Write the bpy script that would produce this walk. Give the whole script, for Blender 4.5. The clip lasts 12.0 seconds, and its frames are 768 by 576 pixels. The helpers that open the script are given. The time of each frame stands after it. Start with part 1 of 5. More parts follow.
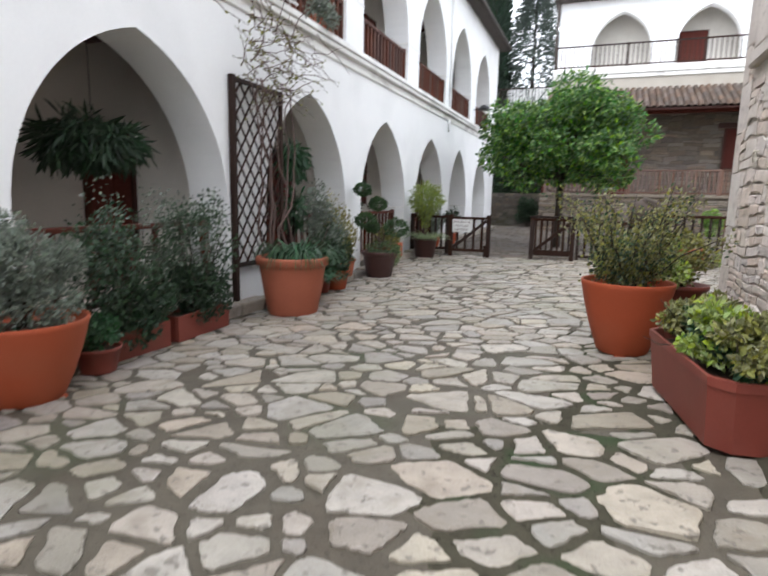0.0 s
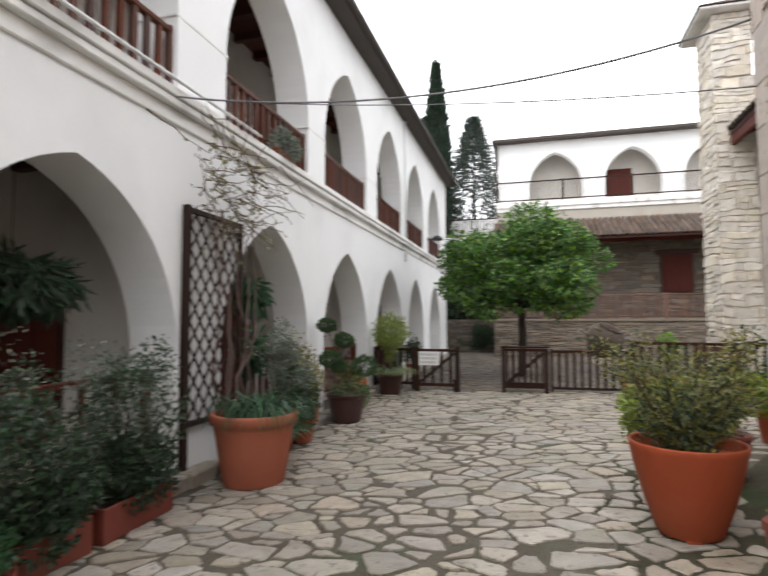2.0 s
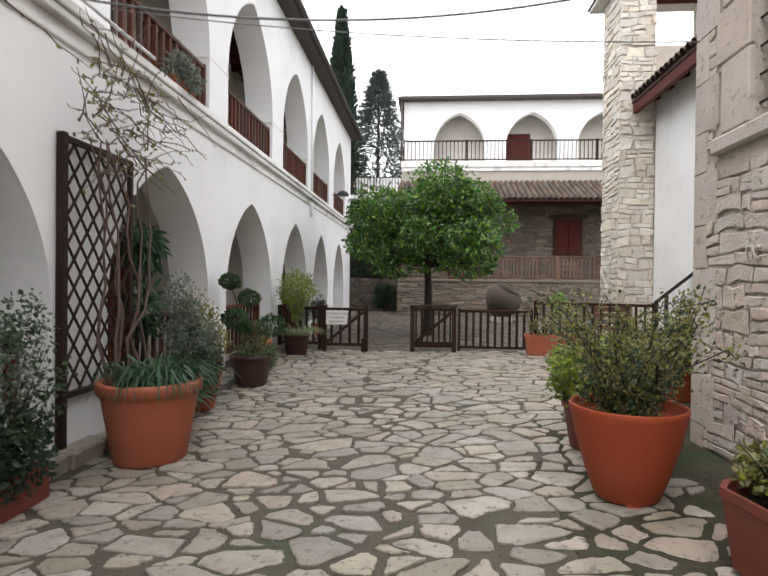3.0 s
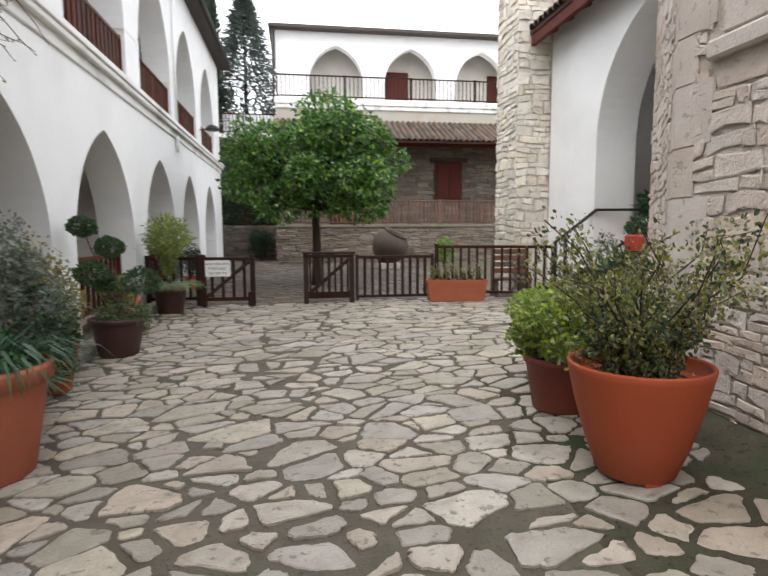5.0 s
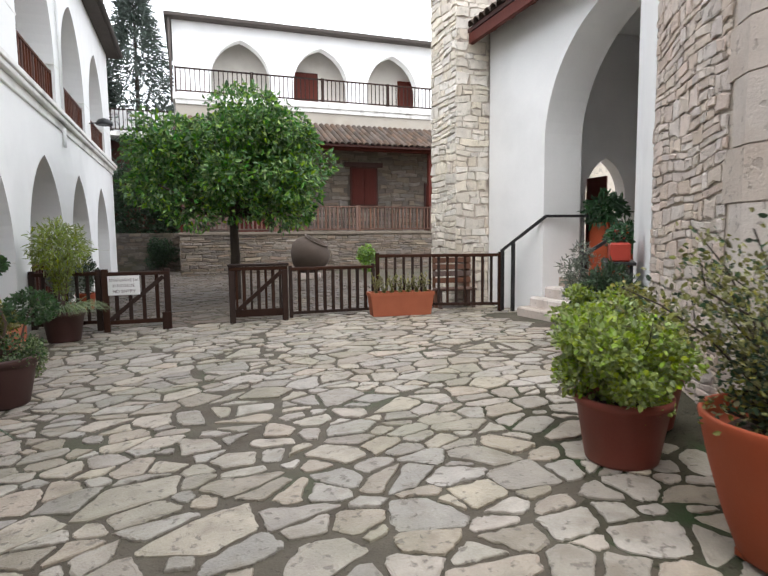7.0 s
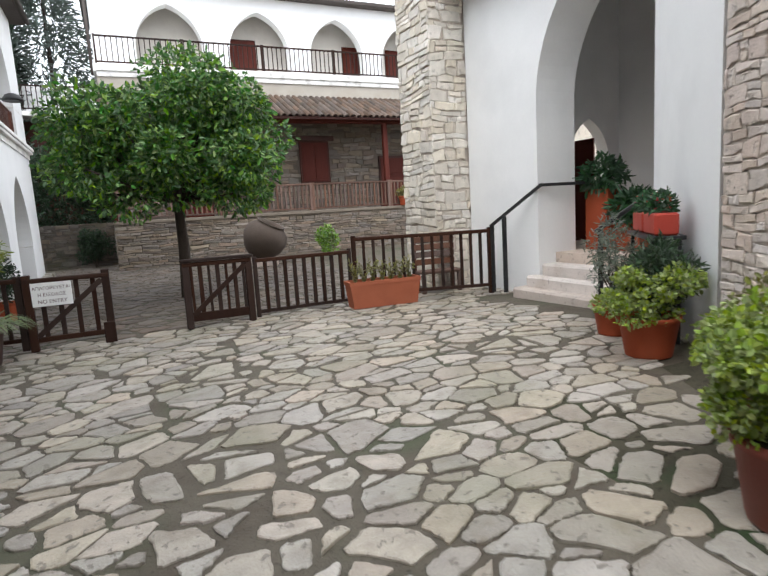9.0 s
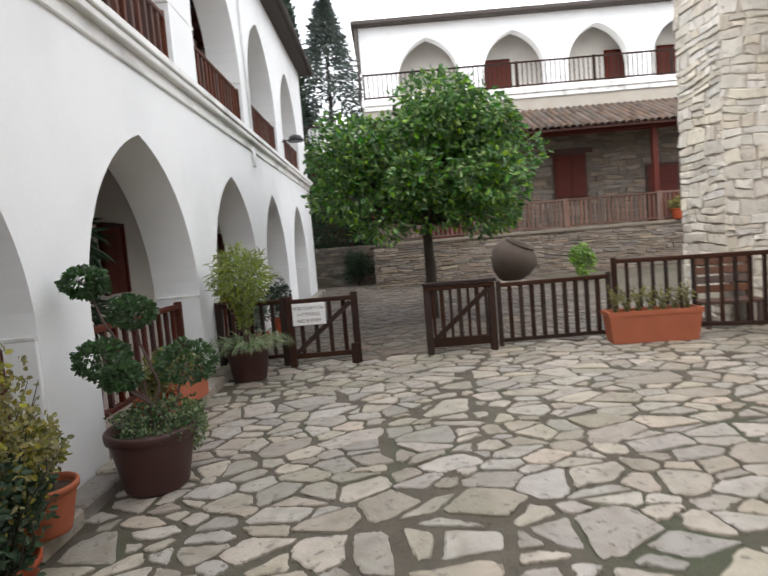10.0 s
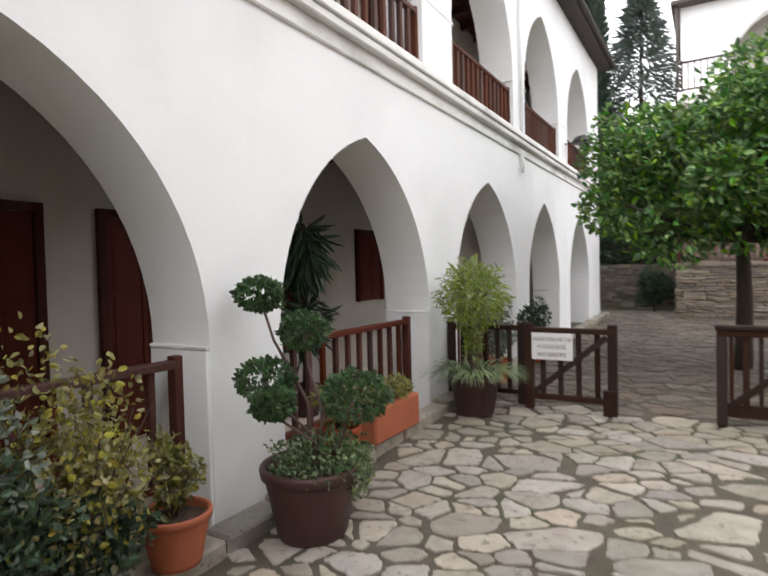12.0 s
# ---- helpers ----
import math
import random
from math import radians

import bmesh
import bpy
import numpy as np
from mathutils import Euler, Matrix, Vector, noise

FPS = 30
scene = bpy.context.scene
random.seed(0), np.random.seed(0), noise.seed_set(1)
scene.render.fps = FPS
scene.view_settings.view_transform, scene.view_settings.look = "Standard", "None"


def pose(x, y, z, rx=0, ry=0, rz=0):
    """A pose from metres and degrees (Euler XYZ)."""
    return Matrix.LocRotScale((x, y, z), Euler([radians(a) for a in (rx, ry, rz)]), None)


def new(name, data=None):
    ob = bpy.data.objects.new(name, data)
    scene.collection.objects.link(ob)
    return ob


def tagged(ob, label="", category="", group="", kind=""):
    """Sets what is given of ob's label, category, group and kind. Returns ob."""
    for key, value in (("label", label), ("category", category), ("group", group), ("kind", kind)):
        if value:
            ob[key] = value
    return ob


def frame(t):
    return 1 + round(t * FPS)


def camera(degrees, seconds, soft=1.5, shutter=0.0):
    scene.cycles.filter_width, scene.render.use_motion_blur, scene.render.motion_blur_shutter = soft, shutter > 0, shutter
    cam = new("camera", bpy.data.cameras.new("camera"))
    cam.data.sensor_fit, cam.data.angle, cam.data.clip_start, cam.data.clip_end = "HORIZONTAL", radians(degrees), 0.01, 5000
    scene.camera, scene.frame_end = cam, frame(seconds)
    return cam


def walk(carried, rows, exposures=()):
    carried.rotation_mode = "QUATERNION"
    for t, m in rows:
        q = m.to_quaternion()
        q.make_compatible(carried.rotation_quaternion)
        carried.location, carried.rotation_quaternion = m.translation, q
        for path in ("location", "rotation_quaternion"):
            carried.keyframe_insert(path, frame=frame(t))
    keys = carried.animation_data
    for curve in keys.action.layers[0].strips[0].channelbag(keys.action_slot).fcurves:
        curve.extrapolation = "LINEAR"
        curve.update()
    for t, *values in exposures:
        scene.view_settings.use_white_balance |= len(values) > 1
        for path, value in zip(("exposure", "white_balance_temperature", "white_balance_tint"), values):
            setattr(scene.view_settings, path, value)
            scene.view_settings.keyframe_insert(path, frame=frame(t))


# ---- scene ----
cam = camera(69.8, 12.0, 1.5, 0.5)
METRES, EYE, TILT, LEAN, TURN = 8.0, 1.39, 0.0, 0.0, 20.9
ROWS = [
    (0.0, 0.0, 0.0, 0.0, 0.2, -9.3, -1.22),
    (0.5, -0.0196, 0.0356, 0.0115, -3.85, -6.01, -0.43),
    (1.0, -0.0398, 0.0612, 0.0226, 2.71, -3.17, 1.55),
    (1.5, -0.0413, 0.0989, 0.0227, 3.66, 0.51, 1.65),
    (2.0, -0.0498, 0.1291, 0.0215, -5.59, 3.71, 0.16),
    (2.5, -0.0636, 0.1637, 0.0239, -13.55, 1.61, 0.68),
    (3.0, -0.0711, 0.2019, 0.019, -16.33, -0.54, -0.65),
    (3.5, -0.0711, 0.2404, 0.017, -17.41, -2.24, -1.79),
    (5.5, -0.0887, 0.3969, 0.0072, -35.85, -7.65, -0.54),
    (6.0, -0.098, 0.4367, 0.0088, -40.23, -9.07, -1.98),
    (6.5, -0.0871, 0.489, 0.0148, -39.6, -5.21, 2.06),
    (7.0, -0.0837, 0.5281, 0.0131, -40.39, -5.29, 0.61),
    (9.0, -0.0316, 0.6937, 0.0253, -46.3, -8.06, 3.47),
    (9.5, -0.0024, 0.7304, 0.0267, -33.99, -6.28, 4.87),
    (10.0, 0.0286, 0.7616, 0.0289, -20.57, -4.28, 4.76),
    (10.5, 0.0611, 0.8005, 0.0256, -17.57, -3.11, 3.17),
    (11.0, 0.0916, 0.8322, 0.0275, -4.88, -5.0, 2.38),
    (11.5, 0.1203, 0.8586, 0.0291, 4.05, -4.25, 2.75),
    (12.0, 0.1369, 0.8939, 0.0351, 9.87, -1.59, 1.38),
]
walk(cam, [(t, pose(0, 0, EYE, TILT, LEAN, TURN) @ pose(METRES * x, METRES * y, METRES * z, 90 + pitch, roll, yaw)) for t, x, y, z, yaw, pitch, roll in ROWS],
     [(0.0, 0.15, 6200, 10), (0.5, 0.05, 6350, 10), (1.0, -0.04, 6450, 10), (2.5, -0.20, 6650, 11), (3.5, -0.18, 6600, 11), (5.5, -0.02, 6500, 10), (7.0, 0.04, 6400, 10), (9.0, 0.0, 6300, 9), (9.5, 0.06, 6300, 9), (10.0, 0.0, 6500, 10), (11.0, 0.27, 6600, 11), (11.5, 0.32, 6600, 11), (12.0, 0.16, 6650, 11)])

# ---- world, sun, exposure ----
world = bpy.data.worlds.new("overcast")
scene.world = world
world.use_nodes = True
wn, wl = world.node_tree.nodes, world.node_tree.links
bg = wn["Background"]
sky = wn.new("ShaderNodeTexSky")
sky.sky_type = "NISHITA"
sky.sun_disc = False
sky.sun_elevation, sky.sun_rotation = radians(58), radians(218)
sky.dust_density = 6.0
dim = wn.new("ShaderNodeMix")
dim.data_type = "RGBA"
dim.blend_type = "MULTIPLY"
dim.inputs[0].default_value = 1.0
dim.inputs[7].default_value = (0.06, 0.06, 0.06, 1)
cloud = wn.new("ShaderNodeMix")
cloud.data_type = "RGBA"
cloud.inputs[0].default_value = 0.88
cloud.inputs[7].default_value = (0.98, 1.0, 1.05, 1)
wl.new(sky.outputs[0], dim.inputs[6])
wl.new(dim.outputs[2], cloud.inputs[6])
wl.new(cloud.outputs[2], bg.inputs[0])
bg.inputs[1].default_value = 2.9
sun = new("sun", bpy.data.lights.new("sun", "SUN"))
sun.data.energy, sun.data.angle, sun.data.color = 1.4, radians(35), (1.0, 0.98, 0.96)
sun.rotation_euler = (radians(32), 0, radians(-38))


# ---- materials ----
def material(name, base, rough=0.8, metal=0.0, vary=0.25, scale=6.0, fine=60.0, bump=0.25, stain=None, stain_amount=0.5, piece=0.0, spec=0.4,
             stretch=(1, 1, 1), sss=0.0, stain_scale=1.2, hue=0.0, pits=0.0, pit_scale=26.0, moss=None, moss_scale=0.8):
    """Base colour with coarse blotches, fine grain, an optional stain and a shift from piece to piece."""
    m = bpy.data.materials.new(name)
    m.use_nodes = True
    n, l = m.node_tree.nodes, m.node_tree.links
    b = n["Principled BSDF"]
    b.inputs["Roughness"].default_value, b.inputs["Metallic"].default_value = rough, metal
    b.inputs["Specular IOR Level"].default_value = spec
    geo = n.new("ShaderNodeNewGeometry")
    mp = n.new("ShaderNodeMapping")
    mp.inputs["Scale"].default_value = stretch
    l.new(geo.outputs["Position"], mp.inputs[0])

    def noise_node(s, detail):
        t = n.new("ShaderNodeTexNoise")
        t.inputs["Scale"].default_value, t.inputs["Detail"].default_value = s, detail
        l.new(mp.outputs[0], t.inputs["Vector"])
        return t.outputs["Fac"]

    def maths(op, a, c):
        t = n.new("ShaderNodeMath")
        t.operation = op
        for i, v in enumerate((a, c)):
            if isinstance(v, (int, float)):
                t.inputs[i].default_value = v
            else:
                l.new(v, t.inputs[i])
        return t.outputs[0]

    big, small = noise_node(scale, 4), noise_node(fine, 5)
    val = maths("ADD", maths("MULTIPLY", big, vary * 1.4), maths("MULTIPLY", small, vary * 0.8))
    val = maths("ADD", val, 1.0 - vary * 1.1)
    hsv = n.new("ShaderNodeHueSaturation")
    hsv.inputs["Color"].default_value = (*base, 1)
    if piece:
        info = n.new("ShaderNodeObjectInfo")
        r = maths("FRACT", maths("ADD", info.outputs["Random"], geo.outputs["Random Per Island"]), 0)
        val = maths("MULTIPLY", val, maths("ADD", maths("MULTIPLY", r, 2 * piece), 1 - piece))
        r2 = maths("FRACT", maths("MULTIPLY", r, 7.31), 0)
        l.new(maths("ADD", maths("MULTIPLY", r2, 0.6), 0.65), hsv.inputs["Saturation"])
        if hue:
            r3 = maths("FRACT", maths("MULTIPLY", r, 13.7), 0)
            l.new(maths("ADD", maths("MULTIPLY", r3, 2 * hue), 0.5 - hue), hsv.inputs["Hue"])
    l.new(val, hsv.inputs["Value"])
    col = hsv.outputs[0]
    if stain:
        mask = n.new("ShaderNodeMapRange")
        mask.inputs["From Min"].default_value, mask.inputs["From Max"].default_value = 0.52, 0.72
        l.new(noise_node(stain_scale, 6), mask.inputs["Value"])
        mix = n.new("ShaderNodeMix")
        mix.data_type = "RGBA"
        mix.inputs[7].default_value = (*stain, 1)
        l.new(maths("MULTIPLY", mask.outputs[0], stain_amount), mix.inputs[0])
        l.new(col, mix.inputs[6])
        col = mix.outputs[2]
    if moss:
        # lichen and damp in broad patches
        mask = n.new("ShaderNodeMapRange")
        mask.inputs["From Min"].default_value, mask.inputs["From Max"].default_value = 0.50, 0.70
        mask.inputs["To Max"].default_value = 0.6
        l.new(noise_node(moss_scale, 8), mask.inputs["Value"])
        mix = n.new("ShaderNodeMix")
        mix.data_type = "RGBA"
        mix.inputs[7].default_value = (*moss, 1)
        l.new(mask.outputs[0], mix.inputs[0])
        l.new(col, mix.inputs[6])
        col = mix.outputs[2]
    pit = None
    if pits:
        # chips and pits with sharp edges
        mask = n.new("ShaderNodeMapRange")
        mask.inputs["From Min"].default_value, mask.inputs["From Max"].default_value = 0.60, 0.66
        l.new(noise_node(pit_scale, 7), mask.inputs["Value"])
        pit = mask.outputs[0]
        mix = n.new("ShaderNodeMix")
        mix.data_type = "RGBA"
        mix.inputs[7].default_value = (*[0.45 * c for c in base], 1)
        l.new(maths("MULTIPLY", pit, pits), mix.inputs[0])
        l.new(col, mix.inputs[6])
        col = mix.outputs[2]
    l.new(col, b.inputs["Base Color"])
    if sss:
        b.inputs["Subsurface Weight"].default_value = 0.0
        tr = n.new("ShaderNodeBsdfTranslucent")
        l.new(col, tr.inputs[0])
        sh = n.new("ShaderNodeMixShader")
        sh.inputs[0].default_value = sss
        l.new(b.outputs[0], sh.inputs[1])
        l.new(tr.outputs[0], sh.inputs[2])
        l.new(sh.outputs[0], n["Material Output"].inputs[0])
    if bump:
        bp = n.new("ShaderNodeBump")
        bp.inputs["Strength"].default_value, bp.inputs["Distance"].default_value = bump, 0.02
        height = maths("ADD", maths("MULTIPLY", big, 0.6), maths("MULTIPLY", small, 0.5))
        if pit is not None:
            height = maths("SUBTRACT", height, maths("MULTIPLY", pit, 0.35))
        l.new(height, bp.inputs["Height"])
        l.new(bp.outputs[0], b.inputs["Normal"])
    return m


PLASTER = material("white_plaster", (0.83, 0.83, 0.82), 0.9, vary=0.06, scale=1.3, fine=25, bump=0.12, stain=(0.62, 0.63, 0.62), stain_amount=0.35, stain_scale=0.7)
# back-wall plaster below the outside white: gallery shade put into its colour
INNER = material("shade_toned_plaster", (0.60, 0.57, 0.52), 0.9, vary=0.12, scale=1.5, fine=25, bump=0.12, stain=(0.42, 0.38, 0.34), stain_amount=0.4)
CORNICE = material("cornice_plaster", (0.80, 0.79, 0.76), 0.9, vary=0.12, scale=2.5, fine=30, bump=0.2, stain=(0.36, 0.34, 0.31), stain_amount=0.75, stain_scale=2.2, stretch=(1, 0.4, 1))
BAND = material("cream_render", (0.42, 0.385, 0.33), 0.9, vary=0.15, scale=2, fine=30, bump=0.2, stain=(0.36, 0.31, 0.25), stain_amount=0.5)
FLAG = material("flagstone", (0.350, 0.310, 0.256), 0.42, vary=0.45, scale=7, fine=70, bump=0.6, stain=(0.18, 0.145, 0.10), stain_amount=0.5, piece=0.26, spec=0.4, hue=0.012, stain_scale=5.5, pits=0.75, pit_scale=17, moss=(0.22, 0.215, 0.145), moss_scale=0.9)
COBBLE = material("brown_cobble", (0.120, 0.098, 0.078), 0.6, vary=0.4, scale=9, fine=60, bump=0.5, stain=(0.09, 0.07, 0.05), stain_amount=0.5, piece=0.3, hue=0.012)
MUD = material("mortar_bed", (0.094, 0.080, 0.058), 0.75, vary=0.55, scale=6, fine=80, bump=0.6, stain=(0.045, 0.064, 0.026), stain_amount=0.85, stain_scale=0.8, pits=0.5, pit_scale=30, moss=(0.060, 0.042, 0.028), moss_scale=1.7)
MOSS = material("mossy_concrete", (0.066, 0.060, 0.042), 0.95, vary=0.6, scale=5, fine=60, bump=0.9, stain=(0.034, 0.066, 0.026), stain_amount=0.85, stain_scale=2.4, spec=0.1, pits=0.5, pit_scale=24)
RUBBLE = material("rubble_stone", (0.60, 0.515, 0.450), 0.88, vary=0.34, scale=9, fine=50, bump=0.9, stain=(0.42, 0.33, 0.27), stain_amount=0.45, piece=0.10, hue=0.010, pits=0.5, pit_scale=11)
PODIUMSTONE = material("brown_podium_stone", (0.20, 0.163, 0.128), 0.85, vary=0.35, scale=6, fine=40, bump=0.6, stain=(0.17, 0.13, 0.10), stain_amount=0.5, piece=0.3, hue=0.012)
# darkest of the brown stones, with olive blotches
DARKSTONE = material("dark_brown_stone", (0.115, 0.095, 0.075), 0.85, vary=0.4, scale=6, fine=40, bump=0.7, stain=(0.06, 0.065, 0.04), stain_amount=0.6, piece=0.3, hue=0.012)
TOWERSTONE = material("pale_tower_stone", (0.66, 0.605, 0.520), 0.88, vary=0.32, scale=8, fine=45, bump=0.8, stain=(0.48, 0.42, 0.33), stain_amount=0.5, piece=0.15, hue=0.008, pits=0.4, pit_scale=9)
ASHLAR = material("dressed_stone", (0.57, 0.49, 0.425), 0.85, vary=0.26, scale=4, fine=45, bump=0.5, stain=(0.42, 0.34, 0.28), stain_amount=0.5, piece=0.12, pits=0.45, pit_scale=14, stain_scale=2.5)
MORTAR = material("wall_mortar", (0.52, 0.455, 0.390), 0.95, vary=0.35, scale=8, fine=60, bump=0.8, pits=0.4, pit_scale=20)
WOOD = material("dark_red_wood", (0.070, 0.020, 0.013), 0.65, spec=0.2, vary=0.35, scale=5, fine=40, bump=0.2, stretch=(4, 4, 0.6), piece=0.2)
RAILWOOD = material("brown_rail_wood", (0.095, 0.036, 0.023), 0.7, spec=0.2, vary=0.4, scale=5, fine=40, bump=0.25, stretch=(4, 4, 0.6), piece=0.25, stain=(0.10, 0.05, 0.035))
OLDRAIL = material("greyed_rail_wood", (0.150, 0.085, 0.062), 0.75, spec=0.2, vary=0.4, scale=5, fine=40, bump=0.3, stretch=(4, 4, 0.6), piece=0.3)
GATEWOOD = material("weathered_gate_wood", (0.032, 0.015, 0.010), 0.7, spec=0.2, vary=0.4, scale=5, fine=40, bump=0.3, stretch=(3, 3, 0.6), piece=0.2)
REDWOOD = material("red_brown_joinery", (0.095, 0.020, 0.013), 0.65, spec=0.2, vary=0.3, scale=4, fine=40, bump=0.2, stretch=(4, 4, 0.6))
TERRA = material("terracotta", (0.34, 0.068, 0.026), 0.65, spec=0.25, vary=0.16, scale=4, fine=60, bump=0.12, stain=(0.31, 0.105, 0.055), stain_amount=0.4)
ROSYPOT = material("weathered_pink_terracotta", (0.37, 0.115, 0.066), 0.75, spec=0.2, vary=0.22, scale=4, fine=60, bump=0.15, stain=(0.44, 0.20, 0.13), stain_amount=0.5)
PALEPOT = material("pale_terracotta", (0.37, 0.115, 0.060), 0.75, spec=0.2, vary=0.22, scale=4, fine=60, bump=0.15, stain=(0.33, 0.16, 0.10), stain_amount=0.5)
REDPOT = material("dark_red_plastic", (0.19, 0.042, 0.028), 0.5, vary=0.2, scale=4, fine=60, bump=0.1, stain=(0.20, 0.10, 0.07), stain_amount=0.35)
BROWNPOT = material("brown_plastic", (0.060, 0.026, 0.022), 0.5, vary=0.2, scale=4, fine=60, bump=0.1)
SOIL = material("potting_soil", (0.055, 0.035, 0.022), 0.95, vary=0.5, scale=20, fine=90, bump=0.8)
IRON = material("black_iron", (0.018, 0.018, 0.019), 0.45, vary=0.2, scale=10, fine=80, bump=0.1)
TILE = material("clay_roof_tile", (0.095, 0.068, 0.053), 0.9, vary=0.45, scale=6, fine=40, bump=0.4, piece=0.35, stain=(0.085, 0.078, 0.060), stain_amount=0.7, spec=0.15, stain_scale=4)
ROOFEDGE = material("dark_eave", (0.075, 0.062, 0.055), 0.8, vary=0.3, scale=4, fine=40, bump=0.3)
BARK = material("bark", (0.048, 0.036, 0.027), 0.9, vary=0.4, scale=10, fine=60, bump=0.6, stretch=(2, 2, 0.6))
TWIG = material("dry_vine", (0.125, 0.082, 0.070), 0.85, vary=0.35, scale=10, fine=60, bump=0.3)
PIPE = material("white_pipe", (0.78, 0.78, 0.77), 0.5, vary=0.08, scale=3, fine=30, bump=0.05)
CABLE = material("grey_cable", (0.16, 0.16, 0.165), 0.6, vary=0.1, bump=0.0)
SIGN = material("white_sign", (0.82, 0.82, 0.80), 0.5, vary=0.05, scale=5, fine=40, bump=0.0)
INK = material("dark_lettering", (0.09, 0.03, 0.03), 0.6, vary=0.1, bump=0.0)
GLASS = material("dark_window_glass", (0.012, 0.014, 0.016), 0.08, vary=0.2, scale=2, fine=20, bump=0.02, spec=0.6)
JAR = material("old_clay_jar", (0.075, 0.056, 0.044), 0.9, vary=0.4, scale=4, fine=50, bump=0.4, stain=(0.08, 0.07, 0.055), stain_amount=0.6)


def leafy(name, base, piece=0.35, rough=0.5, hue=0.02, sss=0.25):
    return material(name, base, rough, vary=0.25, scale=3, fine=30, bump=0.0, piece=piece, hue=hue, sss=sss, spec=0.35)


L_ORANGE = leafy("orange_tree_leaf", (0.060, 0.150, 0.032), 0.45)
L_YOUNG = leafy("young_tree_leaf", (0.175, 0.30, 0.050), 0.4)
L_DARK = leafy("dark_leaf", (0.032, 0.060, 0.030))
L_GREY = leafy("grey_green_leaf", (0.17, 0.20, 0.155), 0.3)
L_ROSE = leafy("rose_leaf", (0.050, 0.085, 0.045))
L_OLIVE = leafy("olive_yellow_leaf", (0.215, 0.215, 0.065), 0.45)
L_LIME = leafy("yellow_green_leaf", (0.27, 0.35, 0.075), 0.35)
L_STRAP = leafy("strap_leaf", (0.040, 0.100, 0.042))
L_TOPI = leafy("clipped_leaf", (0.055, 0.110, 0.040), 0.35)
L_BAMBOO = leafy("bamboo_leaf", (0.24, 0.30, 0.060), 0.35)
L_GOLD = leafy("golden_leaf", (0.25, 0.225, 0.065), 0.35)
L_CONIFER = leafy("conifer_needle", (0.022, 0.042, 0.025), 0.3, sss=0.0)
L_PINE = leafy("grey_pine_needle", (0.105, 0.135, 0.115), 0.3, sss=0.0)
L_STRIPE = leafy("pale_striped_leaf", (0.20, 0.26, 0.12), 0.3)
FLOWER = leafy("red_flower", (0.42, 0.03, 0.03), 0.3)


# ---- mesh helpers ----
def gz(x, y):
    """Height of the courtyard: it falls gently to the arcade and rises beyond the gate."""
    s = min(max((y - 9) / 5, 0), 1)
    return 0.055 * (min(max(x, -4.3), 0.9) + 0.9) * (1 - 0.75 * s * s * (3 - 2 * s)) + 0.015 * min(max(0, y - 14), 14)


def thing(name, label, category, at=(0, 0, 0), rz=0.0, group="", kind=""):
    ob = new(name)
    ob.matrix_basis = pose(*at, 0, 0, rz)
    return tagged(ob, label, category, group, kind)


def part(name, bm, mat, parent=None, label=""):
    """Links a bmesh as one mesh object under a thing or a part."""
    if isinstance(bm, bpy.types.Mesh):
        me = bm
    else:
        me = bpy.data.meshes.new(name)
        bm.to_mesh(me)
        bm.free()
    if not me.materials:
        me.materials.append(mat)
    ob = new(name, me)
    ob.parent = parent
    return tagged(ob, label)


def raw(name, verts, faces, mat, parent=None, label="", smooth=False):
    me = bpy.data.meshes.new(name)
    me.from_pydata([tuple(v) for v in verts], [], faces)
    if smooth:
        me.polygons.foreach_set("use_smooth", [True] * len(me.polygons))
    me.update()
    me.materials.append(mat)
    ob = new(name, me)
    ob.parent = parent
    return tagged(ob, label)


def box(bm, a, b, bevel=0.0):
    """A box from corner a to corner b, its edges bevelled."""
    lo, hi = [min(p, q) for p, q in zip(a, b)], [max(p, q) for p, q in zip(a, b)]
    m = Matrix.Translation([(p + q) / 2 for p, q in zip(lo, hi)]) @ Matrix.Diagonal((*[q - p for p, q in zip(lo, hi)], 1))
    vs = bmesh.ops.create_cube(bm, size=1, matrix=m)["verts"]
    if bevel:
        bmesh.ops.bevel(bm, geom=list({e for v in vs for e in v.link_edges}), offset=bevel, segments=1, affect="EDGES")
    return bm


def boxed(a, b, bevel=0.0):
    return box(bmesh.new(), a, b, bevel)


def beam(bm, p, q, w, h):
    """A bar of section w x h from p to q."""
    p, q = Vector(p), Vector(q)
    d = q - p
    rot = d.to_track_quat("Z", "Y").to_matrix().to_4x4()
    m = Matrix.Translation((p + q) / 2) @ rot @ Matrix.Diagonal((w, h, d.length, 1))
    vs = bmesh.ops.create_cube(bm, size=1, matrix=m)["verts"]
    bmesh.ops.bevel(bm, geom=list({e for v in vs for e in v.link_edges}), offset=min(w, h) * 0.12, segments=1, affect="EDGES")
    return bm


